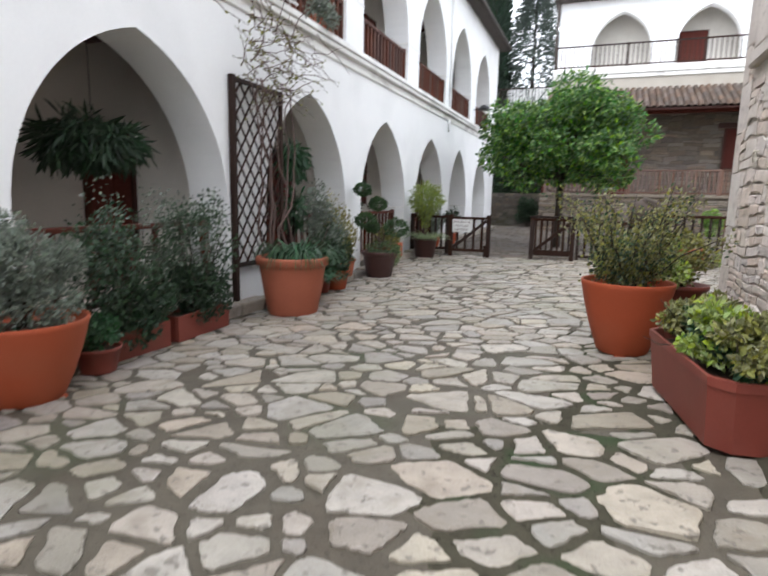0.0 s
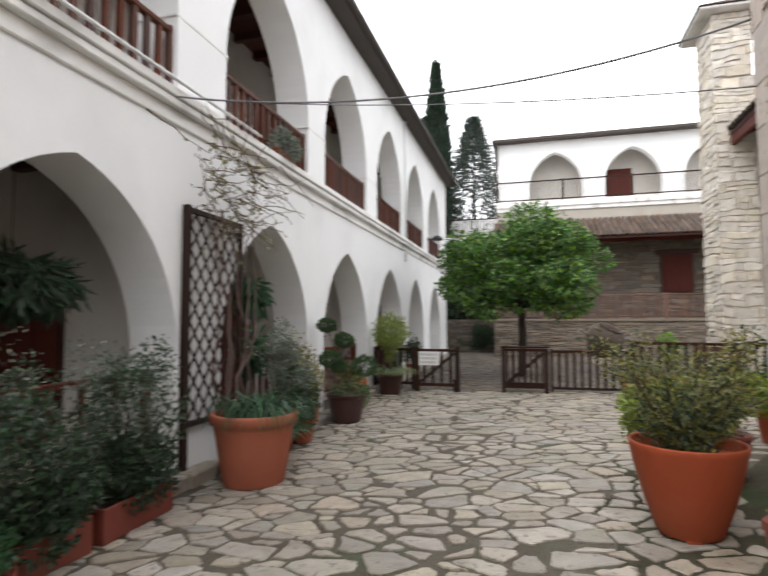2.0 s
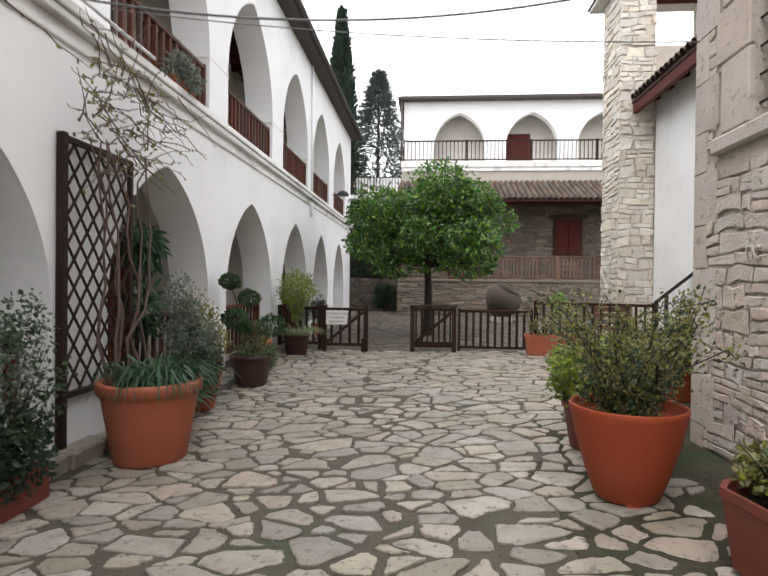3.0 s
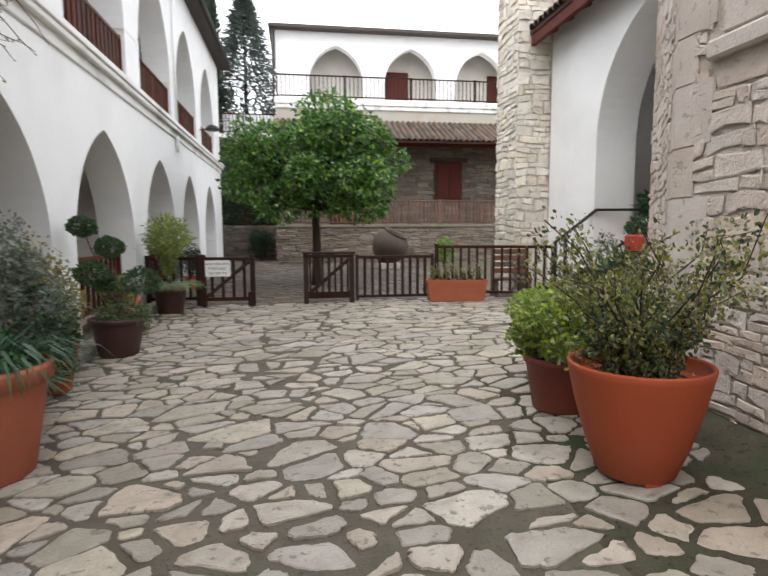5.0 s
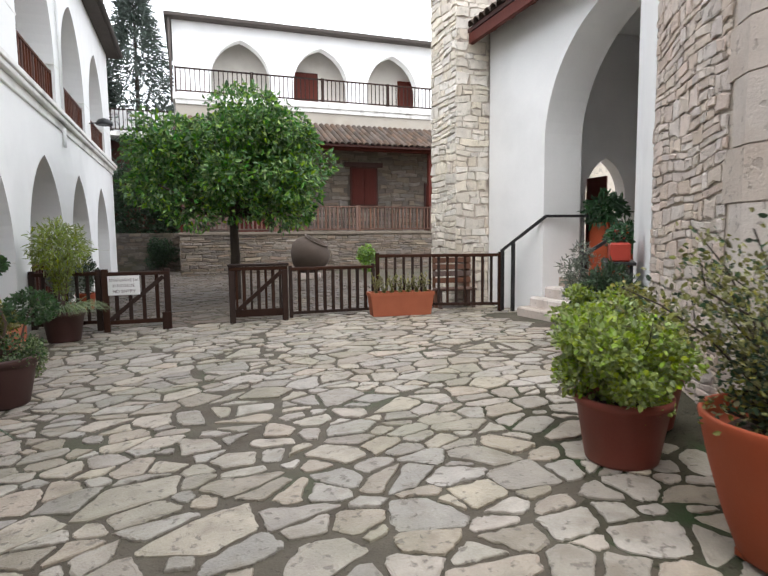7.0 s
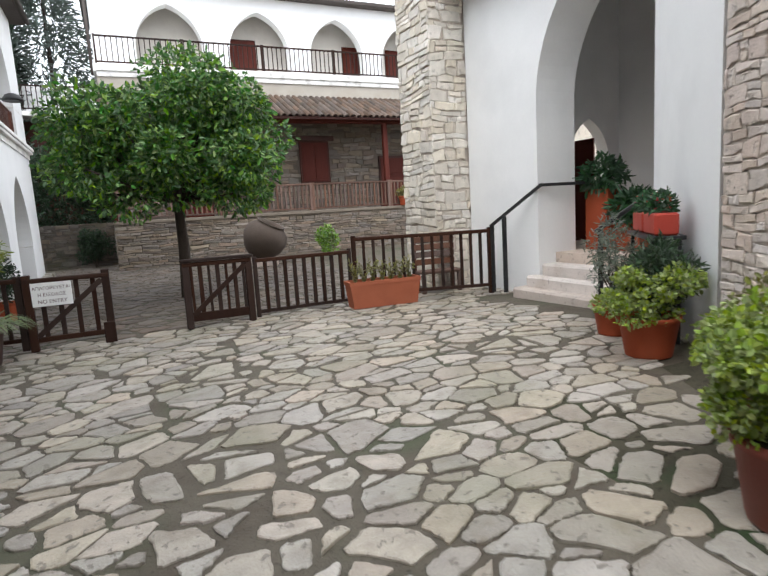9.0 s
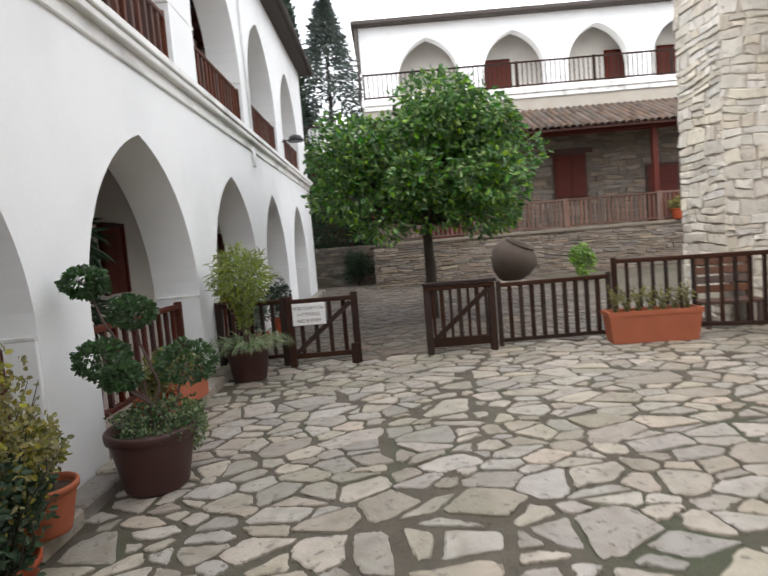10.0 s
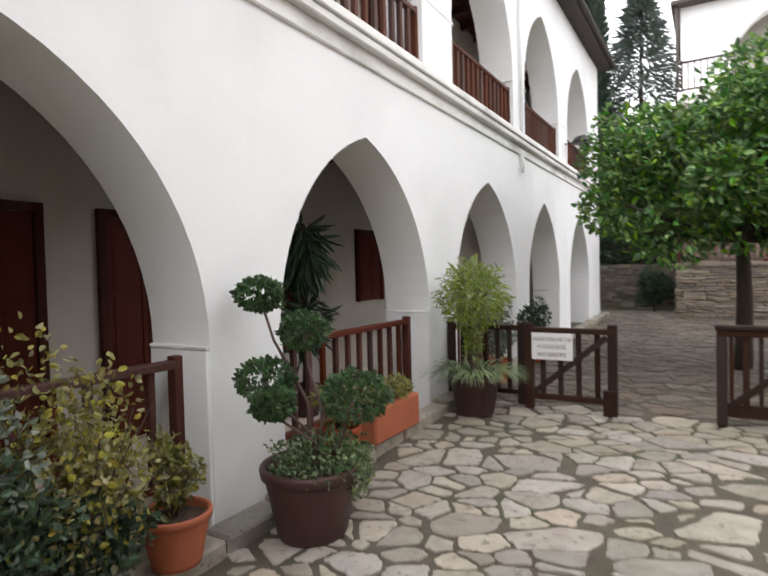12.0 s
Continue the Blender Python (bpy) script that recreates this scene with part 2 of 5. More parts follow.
def tube(bm, pts, r0, r1, sides=6):
    """A tapered round stem along pts."""
    pts = [Vector(p) for p in pts]
    rings = []
    for i, p in enumerate(pts):
        d = (pts[min(i + 1, len(pts) - 1)] - pts[max(i - 1, 0)]).normalized()
        u = d.orthogonal().normalized() if i == 0 else (u - d * u.dot(d)).normalized()
        w = d.cross(u)
        r = r0 + (r1 - r0) * i / (len(pts) - 1)
        rings.append([bm.verts.new(p + r * (math.cos(2 * math.pi * k / sides) * u + math.sin(2 * math.pi * k / sides) * w)) for k in range(sides)])
    for a, b in zip(rings, rings[1:]):
        for k in range(sides):
            bm.faces.new((a[k], a[(k + 1) % sides], b[(k + 1) % sides], b[k])).smooth = True
    bm.faces.new(rings[0][::-1])
    bm.faces.new(rings[-1])
    return bm


def lathe(profile, sides=40):
    """A turned body; profile: (radius, height) pairs."""
    bm = bmesh.new()
    rings = [[bm.verts.new((r * math.cos(2 * math.pi * k / sides), r * math.sin(2 * math.pi * k / sides), z)) for k in range(sides)] for r, z in profile]
    for a, b in zip(rings, rings[1:]):
        for k in range(sides):
            bm.faces.new((a[k], a[(k + 1) % sides], b[(k + 1) % sides], b[k])).smooth = True
    bm.faces.new(rings[0][::-1])
    bm.faces.new(rings[-1])
    return bm


RNG = np.random.default_rng(7)


def leaves(name, at, out, length, width, mat, parent, droop=0.0, label="", spread=0.8):
    """A mass of single folded leaves: at, out are rows of places and directions."""
    at, out = np.asarray(at, float), np.asarray(out, float)
    n = len(at)
    d = out + spread * RNG.normal(size=(n, 3))
    d[:, 2] -= droop
    d /= np.linalg.norm(d, axis=1)[:, None] + 1e-9
    side = np.cross(d, RNG.normal(size=(n, 3)))
    side /= np.linalg.norm(side, axis=1)[:, None] + 1e-9
    up = np.cross(side, d)
    s = RNG.uniform(0.65, 1.25, n)[:, None]
    ln, wd = length * s, width * s
    edge = lambda q, w: at + q * ln * d + w * wd * side / 2 + (0.18 * abs(w) * wd - 0.06 * q * ln) * up
    v = np.stack([at, edge(0.32, 0.92), edge(0.72, 0.78), at + ln * d - 0.10 * ln * up, edge(0.72, -0.78), edge(0.32, -0.92)], 1).reshape(-1, 3)
    k = 6 * np.arange(n)[:, None]
    f = np.concatenate([k + [0, 1, 2, 3], k + [0, 3, 4, 5]], 1).reshape(-1, 4)
    return raw(name, v.tolist(), f.tolist(), mat, parent, label)


def cloud_points(n, centre, radii, shell=0.5, seed=0):
    """Places and outward directions in a lumpy body round centre."""
    r = np.random.default_rng(seed)
    d = r.normal(size=(n, 3))
    d /= np.linalg.norm(d, axis=1)[:, None]
    q = (shell + (1 - shell) * r.random(n) ** 0.5)[:, None]
    lump = 1 + 0.22 * np.sin(5 * d[:, :1] + seed) * np.sin(4 * d[:, 1:2] + 2 * seed) * np.cos(6 * d[:, 2:])
    return np.array(centre) + d * q * lump * np.array(radii), d


def strap_leaves(name, n, centre, radius, length, width, mat, parent, seed=0, lift=1.0):
    """Arching strap leaves from a clump."""
    r = np.random.default_rng(seed)
    v, f = [], []
    for _ in range(n):
        a, q = r.uniform(0, 2 * math.pi), radius * math.sqrt(r.random())
        p = np.array(centre) + [q * math.cos(a), q * math.sin(a), 0]
        a += r.normal(0, 0.5)
        h = np.array([math.cos(a), math.sin(a), 0])
        side = np.array([-h[1], h[0], 0]) * width / 2
        ln, up = length * r.uniform(0.6, 1.2), lift * r.uniform(0.6, 1.2)
        base = len(v)
        for i in range(5):
            s = i / 4
            c = p + h * ln * s * 0.75 + np.array([0, 0, ln * up * (s - 1.05 * s * s)])
            w = side * (1 - s ** 3) + 1e-4
            v += [c - w, c + w]
        f += [(base + 2 * i, base + 2 * i + 1, base + 2 * i + 3, base + 2 * i + 2) for i in range(4)]
    return raw(name, v, f, mat, parent)


def branches(parent, mat, n, base, reach, height, r0, seed=0, wob=0.12, name="stem"):
    """Stems that fan out from base, each a part; gives the points along them."""
    r = np.random.default_rng(seed)
    pts, dirs = [], []
    for i in range(n):
        a = 2 * math.pi * (i + r.random()) / n
        q, h = reach * r.uniform(0.4, 1.0), height * r.uniform(0.6, 1.0)
        line = []
        for k in range(6):
            s = k / 5
            p = Vector(base) + Vector((q * s ** 1.2 * math.cos(a), q * s ** 1.2 * math.sin(a), h * s))
            if k:
                p += Vector(r.normal(0, wob * 0.35 * reach, 3))
            line.append(p)
        part(name, tube(bmesh.new(), line, r0, r0 * 0.3, 5), mat, parent)
        for k in range(1, 6):
            for s in (0.0, 0.33, 0.66):
                pts.append(line[k - 1].lerp(line[k], s) if k > 1 or s > 0.5 else line[k])
                dirs.append((line[k] - line[k - 1]).normalized())
    return np.array(pts), np.array(dirs)


def pot(parent, kind, r, h, mat, name="pot"):
    """Turned plant pot with a rim, open at the top, and its soil."""
    if kind == "rimmed":
        prof = [(r * 0.68, 0), (r * 0.72, 0.03), (r * 0.93, h * 0.80), (r * 0.94, h * 0.84), (r * 1.02, h * 0.86), (r * 1.04, h * 0.97), (r * 1.02, h),
                (r * 0.93, h), (r * 0.90, h * 0.9), (r * 0.88, h * 0.82)]
    elif kind == "bowl":
        prof = [(r * 0.52, 0), (r * 0.56, 0.02), (r * 0.72, h * 0.3), (r * 0.88, h * 0.65), (r * 0.98, h * 0.93), (r, h * 0.985), (r * 0.985, h), (r * 0.95, h), (r * 0.93, h * 0.97),
                (r * 0.90, h * 0.86)]
    else:
        prof = [(r * 0.72, 0), (r * 0.74, 0.02), (r * 0.93, h * 0.86), (r * 0.99, h * 0.88), (r * 1.0, h), (r * 0.93, h), (r * 0.88, h * 0.86)]
    p = part(name, lathe(prof), mat, parent)
    bm = lathe([(r * 0.89, h * 0.80), (r * 0.895, h * 0.84), (r * 0.6, h * 0.87), (r * 0.2, h * 0.885)], 24)
    part("soil", bm, SOIL, p)
    return p


def potted(name, label, x, y, kind, r, h, mat, z=None):
    return thing(name, label, "potted plant", (x, y, gz(x, y) + 0.001 if z is None else z)), r, h


def stones(parent, P, u0, u1, v0, v1, course, length, depth, mat, seed, single=0, name="stone", joint=0.004, skip=None):
    """Coursed rubble on a face: P(u, v, d) maps to the world, d standing proud. The first `single` are objects of their own."""
    r = np.random.default_rng(seed)
    pieces = []
    v = v0
    while v < v1 - 0.02:
        ch = min(r.uniform(*course), v1 - v)
        if v1 - v - ch < course[0] * 0.5:
            ch = v1 - v
        u = u0 - r.uniform(0, length[0])
        while u < u1:
            ln = r.uniform(*length)
            a, b = max(u, u0), min(u + ln, u1)
            u += ln
            if b - a < 0.05 or (skip and skip((a + b) / 2, v + ch / 2)):
                continue
            split = ch > course[1] * 0.7 and r.random() < 0.4
            for lo, hi in ((v, v + ch / 2), (v + ch / 2, v + ch)) if split else ((v, v + ch),):
                pieces.append((a, b, lo, hi))
        v += ch
    wave = lambda u, v: v + min(1, (v1 - v) * 2, (v - v0) * 2 + 0.2) * (0.026 * math.sin(2.1 * u + 3.7 * v + seed) + 0.018 * math.sin(5.3 * u - 4.1 * v + 2 * seed))
    flat = P
    P = lambda u, v, d: flat(u, wave(u, v), d)
    bulk_v, bulk_f = [], []
    order = r.permutation(len(pieces)) if single and single < len(pieces) else range(len(pieces))
    for n, i in enumerate(order):
        a, b, lo, hi = pieces[i]
        j = joint
        hb = min(hi - lo, b - a)
        jit = lambda: r.uniform(-0.10, 0.19) * hb
        ring = [(a + j + jit(), lo + j + jit()), ((a + b) / 2, lo + j + jit()), (b - j - jit(), lo + j + jit()), (b - j - jit(), hi - j - jit()), ((a + b) / 2, hi - j - jit()), (a + j + jit(), hi - j - jit())]
        cu, cv = (a + b) / 2, (lo + hi) / 2
        c = min(0.25, 0.014 / hb * 2)
        top = depth * r.uniform(0.45, 1.1)
        vs = [P(*q, 0) for q in ring] + [P(q[0], q[1], top * 0.75) for q in ring] + [P(q[0] + (cu - q[0]) * c, q[1] + (cv - q[1]) * c, top * r.uniform(0.7, 1.45)) for q in ring]
        fs = [(k, (k + 1) % 6, 6 + (k + 1) % 6, 6 + k) for k in range(6)] + [(6 + k, 6 + (k + 1) % 6, 12 + (k + 1) % 6, 12 + k) for k in range(6)] + [tuple(range(12, 18))]
        if n < single:
            raw(name, vs, fs, mat, parent)
        else:
            o = len(bulk_v)
            bulk_v += vs
            bulk_f += [tuple(o + k for k in f) for f in fs]
    if bulk_v:
        ob = raw("stonework", bulk_v, bulk_f, mat, parent)
        tagged(ob, kind="stuff")


def arch_curve(w, rise, n=14):
    """A pointed arch: (offset, height) from the left springing to the right."""
    R = (w * w + rise * rise) / (2 * w)
    left = []
    top = math.atan2(rise, R - w)
    for i in range(n + 1):
        a = top * i / n
        left.append((-w + R - R * math.cos(a), R * math.sin(a)))
    return left + [(-u, h) for u, h in left[-2::-1]]


def arch_wall(name, P, u0, u1, v0, v1, thick, arches, mat, parent=None, n=14):
    """A wall with pointed openings. arches: (centre, half width, sill, springing, rise). P(u, v, d): d into the wall."""
    vs, fs = [], []

    def quad(a, b, c, d):
        o = len(vs)
        vs.extend([P(*a), P(*b), P(*c), P(*d)])
        fs.append((o, o + 1, o + 2, o + 3))

    def slab(a, b, lo_a, lo_b, hi):
        for d in (0, thick):
            quad((a, lo_a, d), (b, lo_b, d), (b, hi, d), (a, hi, d))

    u = u0
    for c, w, sill, spring, rise in sorted(arches):
        slab(u, c - w, v0, v0, v1)
        curve = [(c + a, spring + h) for a, h in arch_curve(w, rise, n)]
        for (a, ha), (b, hb) in zip(curve, curve[1:]):
            slab(a, b, ha, hb, v1)
            quad((a, ha, 0), (b, hb, 0), (b, hb, thick), (a, ha, thick))
        for a in (c - w, c + w):
            quad((a, sill, 0), (a, spring, 0), (a, spring, thick), (a, sill, thick))
        if sill > v0:
            slab(c - w, c + w, v0, v0, sill)
            quad((c - w, sill, 0), (c + w, sill, 0), (c + w, sill, thick), (c - w, sill, thick))
        u = c + w
    slab(u, u1, v0, v0, v1)
    for a in (u0, u1):
        quad((a, v0, 0), (a, v1, 0), (a, v1, thick), (a, v0, thick))
    quad((u0, v1, 0), (u1, v1, 0), (u1, v1, thick), (u0, v1, thick))
    bm = bmesh.new()
    bv = [bm.verts.new(v) for v in vs]
    for q in fs:
        bm.faces.new([bv[k] for k in q])
    bmesh.ops.remove_doubles(bm, verts=bm.verts, dist=0.0005)
    bmesh.ops.recalc_face_normals(bm, faces=bm.faces)
    return part(name, bm, mat, parent)


def railing(name, label, p, q, base, height, mat, n, post=0.07, slat=0.035, group="", gap=0.09, ends=True, category="railing"):
    """A straight wooden rail from p to q with posts, two rails and n slats."""
    p, q = Vector((*p, base)), Vector((*q, base))
    t = thing(name, label, category, p, math.degrees(math.atan2(q.y - p.y, q.x - p.x)), group)
    ln = (q - p).length
    if ends:
        for x in (0, ln):
            part("post", boxed((x - post / 2, -post / 2, 0), (x + post / 2, post / 2, height + 0.03), 0.006), mat, t)
    part("top_rail", boxed((0, -post * 0.55, height - 0.06), (ln, post * 0.55, height), 0.008), mat, t)
    part("bottom_rail", boxed((0, -post * 0.35, gap), (ln, post * 0.35, gap + 0.055), 0.006), mat, t)
    me = bpy.data.meshes.new("slat")
    bm = boxed((-slat / 2, -slat / 2, gap + 0.055), (slat / 2, slat / 2, height - 0.06), 0.004)
    bm.to_mesh(me)
    bm.free()
    me.materials.append(mat)
    for i in range(n):
        s = part("slat", me, mat, t)
        s.location.x = ln * (i + 1) / (n + 1)
    return t


# ---- the large structure ----
# ground: one sheet, fine in the courtyard, reaching the horizon
xs = sorted({-400, -60, -12, *[-8 + 0.5 * i for i in range(33)], 12, 60, 400})
ys = sorted({-400, -60, *[-8 + 0.5 * i for i in range(80)], 60, 400})
gv = [(x, y, gz(x, y) - 0.012) for y in ys for x in xs]
gf = [(j * len(xs) + i, j * len(xs) + i + 1, (j + 1) * len(xs) + i + 1, (j + 1) * len(xs) + i) for j in range(len(ys) - 1) for i in range(len(xs) - 1)]
ground = raw("ground", gv, gf, MUD, smooth=True)
tagged(ground, "damp brown mortar bed of the stone-paved courtyard", "ground", kind="structure")

WX = -4.56
ARCH = [1.10, 4.66, 8.37, 11.87, 15.47, 18.87, 22.45]
Pl = lambda u, v, d: (WX - d, u, v)
HALF, SPRING, RISE = 1.38, 1.18, 1.88
low = arch_wall("wall_arcade", Pl, -8, 25.4, -0.3, 3.9, 0.62, [(c, 1.46 if 4 < c < 5 else HALF if c < 17 else 1.25, -0.3, SPRING, RISE) for c in [-2.5] + ARCH], PLASTER)
tagged(low, "whitewashed ground-floor arcade wall with pointed arches", "wall", kind="structure")
up = arch_wall("wall_gallery", Pl, -8, 25.4, 3.9, 7.95, 0.6, [(c, HALF - 0.03, 4.16, 5.08, 1.87) for c in [-2.5] + ARCH], PLASTER)
tagged(up, "whitewashed upper gallery wall with pointed arches", "wall", kind="structure")
bm = bmesh.new()
wide = lambda c: 1.46 if 4 < c < 5 else HALF if c < 17 else 1.25
ends = [-8] + [v for c in [-2.5] + ARCH for v in (c - wide(c), c + wide(c))] + [25.4]
ends_up = [-8] + [v for c in [-2.5] + ARCH for v in (c - HALF + 0.03, c + HALF - 0.03)] + [25.4]
for a, b in zip(ends[::2], ends[1::2]):
    box(bm, (WX - 0.005, a - (0.03 if a > -8 else -0.01), -0.3), (WX - 0.615, b + (0.03 if b < 25 else -0.01), SPRING - 0.03), 0.006)
# thin ledge at the springing; its darker plaster draws the shadow line there
ledge = bmesh.new()
for a, b in zip(ends[::2], ends[1::2]):
    box(ledge, (WX - 0.004, a - (0.036 if a > -8 else -0.01), SPRING - 0.028), (WX - 0.617, b + (0.036 if b < 25 else -0.01), SPRING + 0.002), 0.005)
tagged(part("trim_ledges", ledge, CORNICE), "thin ledges at the arcade arch springing, toned dark as a shadow line", "trim", kind="structure")
tagged(part("trim_piers", bm, PLASTER), "whitewashed pier bases below the arch springing", "trim", kind="structure")
bm = bmesh.new()
for a, b in zip(ends_up[::2], ends_up[1::2]):
    box(bm, (WX + 0.006, a - (0.03 if a > -8 else -0.01), 5.04), (WX - 0.55, b + (0.05 if b < 25 else -0.01), 5.07), 0.004)
tagged(part("trim_imposts", bm, CORNICE), "thin stained impost bands of the gallery arches", "trim", kind="structure")
bm = bmesh.new()
for dz, dx in ((3.77, 0.035), (3.93, 0.12), (4.02, 0.15)):
    box(bm, (WX - 0.02, -8, dz), (WX + dx, 25.4 + dx, dz + (0.10 if dz > 4 else 0.165 if dz < 3.9 else 0.085)), 0.012)
tagged(part("trim_cornice", bm, CORNICE), "stained moulded cornice between the two storeys", "trim", kind="structure")
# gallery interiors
tagged(part("wall_arcade_back", boxed((-6.6, -8, -0.3), (-6.9, 25.4, 7.9)), INNER), "plaster back wall of the galleries, colour lowered for the shade", "wall", kind="structure")
tagged(part("wall_arcade_end", boxed((-6.59, 25.1, -0.3), (-5.2, 25.398, 7.9)), PLASTER), "plain end wall of the arcade building", "wall", kind="structure")
tagged(part("wall_arcade_close", boxed((-6.59, -7.99, -0.3), (-5.2, -7.7, 7.9)), PLASTER), "plain far end wall of the arcade", "wall", kind="structure")
tagged(part("floor_arcade", boxed((-6.6, -8, -0.3), (WX - 0.64, 25.3, 0.06)), ASHLAR), "worn stone floor of the arcade walk", "floor", kind="structure")
bm = boxed((-6.6, -7.7, 3.52), (WX - 0.63, 25.1, 3.85))
tagged(part("ceiling_arcade", bm, WOOD), "dark timber ceiling of the lower arcade", "ceiling", kind="structure")
tagged(part("floor_gallery", boxed((-6.6, -7.7, 3.86), (WX - 0.61, 25.1, 4.02)), ASHLAR), "upper gallery floor slab", "floor", kind="structure")
tagged(part("ceiling_gallery", boxed((-6.6, -7.7, 7.5), (WX - 0.61, 25.1, 7.7)), WOOD), "dark timber ceiling of the upper gallery", "ceiling", kind="structure")
beam_me = bpy.data.meshes.new("ceiling_beam")
bmm = boxed((-6.58, -0.07, -0.16), (WX - 0.64, 0.07, 0), 0.008)
bmm.to_mesh(beam_me)
bmm.free()
for z, step in ((3.51, 0.8), (7.49, 0.8)):
    for i in range(40):
        b = part("ceiling_beam", beam_me, WOOD)
        b.location = (0, -7 + step * i, z)
        tagged(b, "dark timber ceiling beam", "beam", "gallery ceiling beams", "structure")
# kerb stones along the arcade
kr = np.random.default_rng(3)
y = -7.9
kerb = thing("kerb", "low worn stone kerb along the arcade", "kerb", kind="structure")
while y < 25.3:
    ln = kr.uniform(0.35, 0.8)
    e = min(y + ln, 25.4)
    x = WX + 0.24 + kr.uniform(-0.02, 0.05)
    top = max(gz(-4.3, y), -0.19) + 0.13 + kr.uniform(-0.015, 0.015)
    part("kerb_stone", boxed((WX + 0.013, y + 0.008, -0.35), (x, e - 0.008, top), 0.02), FLAG, kerb)
    y = e
# eave
bm = bmesh.new()
box(bm, (-4.18, -8, 7.84), (-5.2, 25.75, 7.93), 0.01)
tagged(part("eave", bm, ROOFEDGE), "dark timber eave of the arcade building", "eave", kind="structure")
bm = bmesh.new()
tube(bm, [(-4.12, -8, 7.93), (-4.12, 25.75, 7.93)], 0.07, 0.07, 8)
tagged(part("gutter", bm, ROOFEDGE), "dark rain gutter along the eave", "gutter", kind="structure")
roof = raw("roof_arcade", [(-4.1, -8, 7.96), (-4.1, 25.8, 7.96), (-6.9, 25.8, 9.1), (-6.9, -8, 9.1), (-9.6, -8, 7.96), (-9.6, 25.8, 7.96)], [(0, 1, 2, 3), (3, 2, 5, 4), (1, 5, 2), (0, 3, 4), (0, 4, 5, 1)], TILE)
tagged(roof, "weathered clay tile roof of the arcade building", "roof", kind="structure")
tagged(part("wall_arcade_rear", boxed((-9.3, -8, -0.3), (-9.0, 25.4, 7.95)), PLASTER), "plain rear wall of the arcade building", "wall", kind="structure")
# drain pipe, wall lamp
pipe = thing("drain_pipe", "thin white drain pipe on the arcade wall", "pipe", (WX + 0.05, 17.15, 3.5))
part("pipe", tube(bmesh.new(), [(0, 0, -0.05), (0, 0, 0.35)], 0.035, 0.035, 8), PIPE, pipe)
pipe2 = thing("drain_pipe", "thin white drain pipe on the gallery wall", "pipe", (WX + 0.05, 17.15, 4.13))
part("pipe", tube(bmesh.new(), [(0, 0, 0), (0, 0, 3.7)], 0.035, 0.035, 8), PIPE, pipe2)
lamp = thing("wall_lamp", "grey round floodlight on a bracket at the gallery wall", "lamp", (WX, 20.85, 4.66))
part("bracket", beam(bmesh.new(), (0, 0, 0), (0.32, 0, 0.05), 0.03, 0.03), IRON, lamp)
lm = lathe([(0.05, 0.12), (0.15, 0.08), (0.22, -0.02), (0.21, -0.06), (0.12, -0.05)], 20)
bmesh.ops.translate(lm, verts=lm.verts, vec=(0.38, 0, 0.04))
part("shade", lm, IRON, lamp, "dark lamp hood")


# doors and shutters of the galleries
def joinery(name, label, x, y0, y1, z0, z1, category):
    t = thing(name, label, category, (x, (y0 + y1) / 2, z0))
    w, h = (y1 - y0) / 2, z1 - z0
    bm = bmesh.new()
    for s in (-1, 1):
        box(bm, (0, s * w, 0), (0.07, s * (w - 0.08), h), 0.006)
    box(bm, (0, -w + 0.08, h - 0.08), (0.068, w - 0.08, h), 0.006)
    part("frame", bm, WOOD, t)
    for s in (-1, 1):
        lf = part("leaf", boxed((0.004, s * 0.006, 0.01), (0.045, s * (w - 0.085), h - 0.085), 0.004), REDWOOD, t)
        n = 3 if h > 1.6 else 2
        for k in range(n):
            part("panel", boxed((0.046, s * 0.06, 0.10 + k * (h - 0.2) / n), (0.058, s * (w - 0.14), 0.04 + (k + 1) * (h - 0.2) / n), 0.005), REDWOOD, lf)
    return t


for y0, y1 in ((1.4, 2.3), (5.65, 6.55), (8.85, 9.70), (10.2, 11.1), (17.5, 18.4), (21.0, 21.9)):
    joinery("door_arcade", "dark red wooden double door in the arcade", -6.6, y0, y1, 0.06, 2.35, "door")["kind"] = "structure"
for y0, y1 in ((3.3, 4.1), (14.65, 15.47), (12.6, 13.3)):
    joinery("window_arcade", "closed dark red wooden shutters in the arcade", -6.6, y0, y1, 1.2, 2.4, "window")["kind"] = "structure"
for y0, y1 in ((4.2, 5.1), (7.6, 8.4), (11.45, 12.3), (15.2, 16.0), (18.9, 19.7), (22.4, 23.2)):
    joinery("door_gallery", "dark red wooden double door in the gallery", -6.6, y0, y1, 4.03, 6.5, "door")["kind"] = "structure"

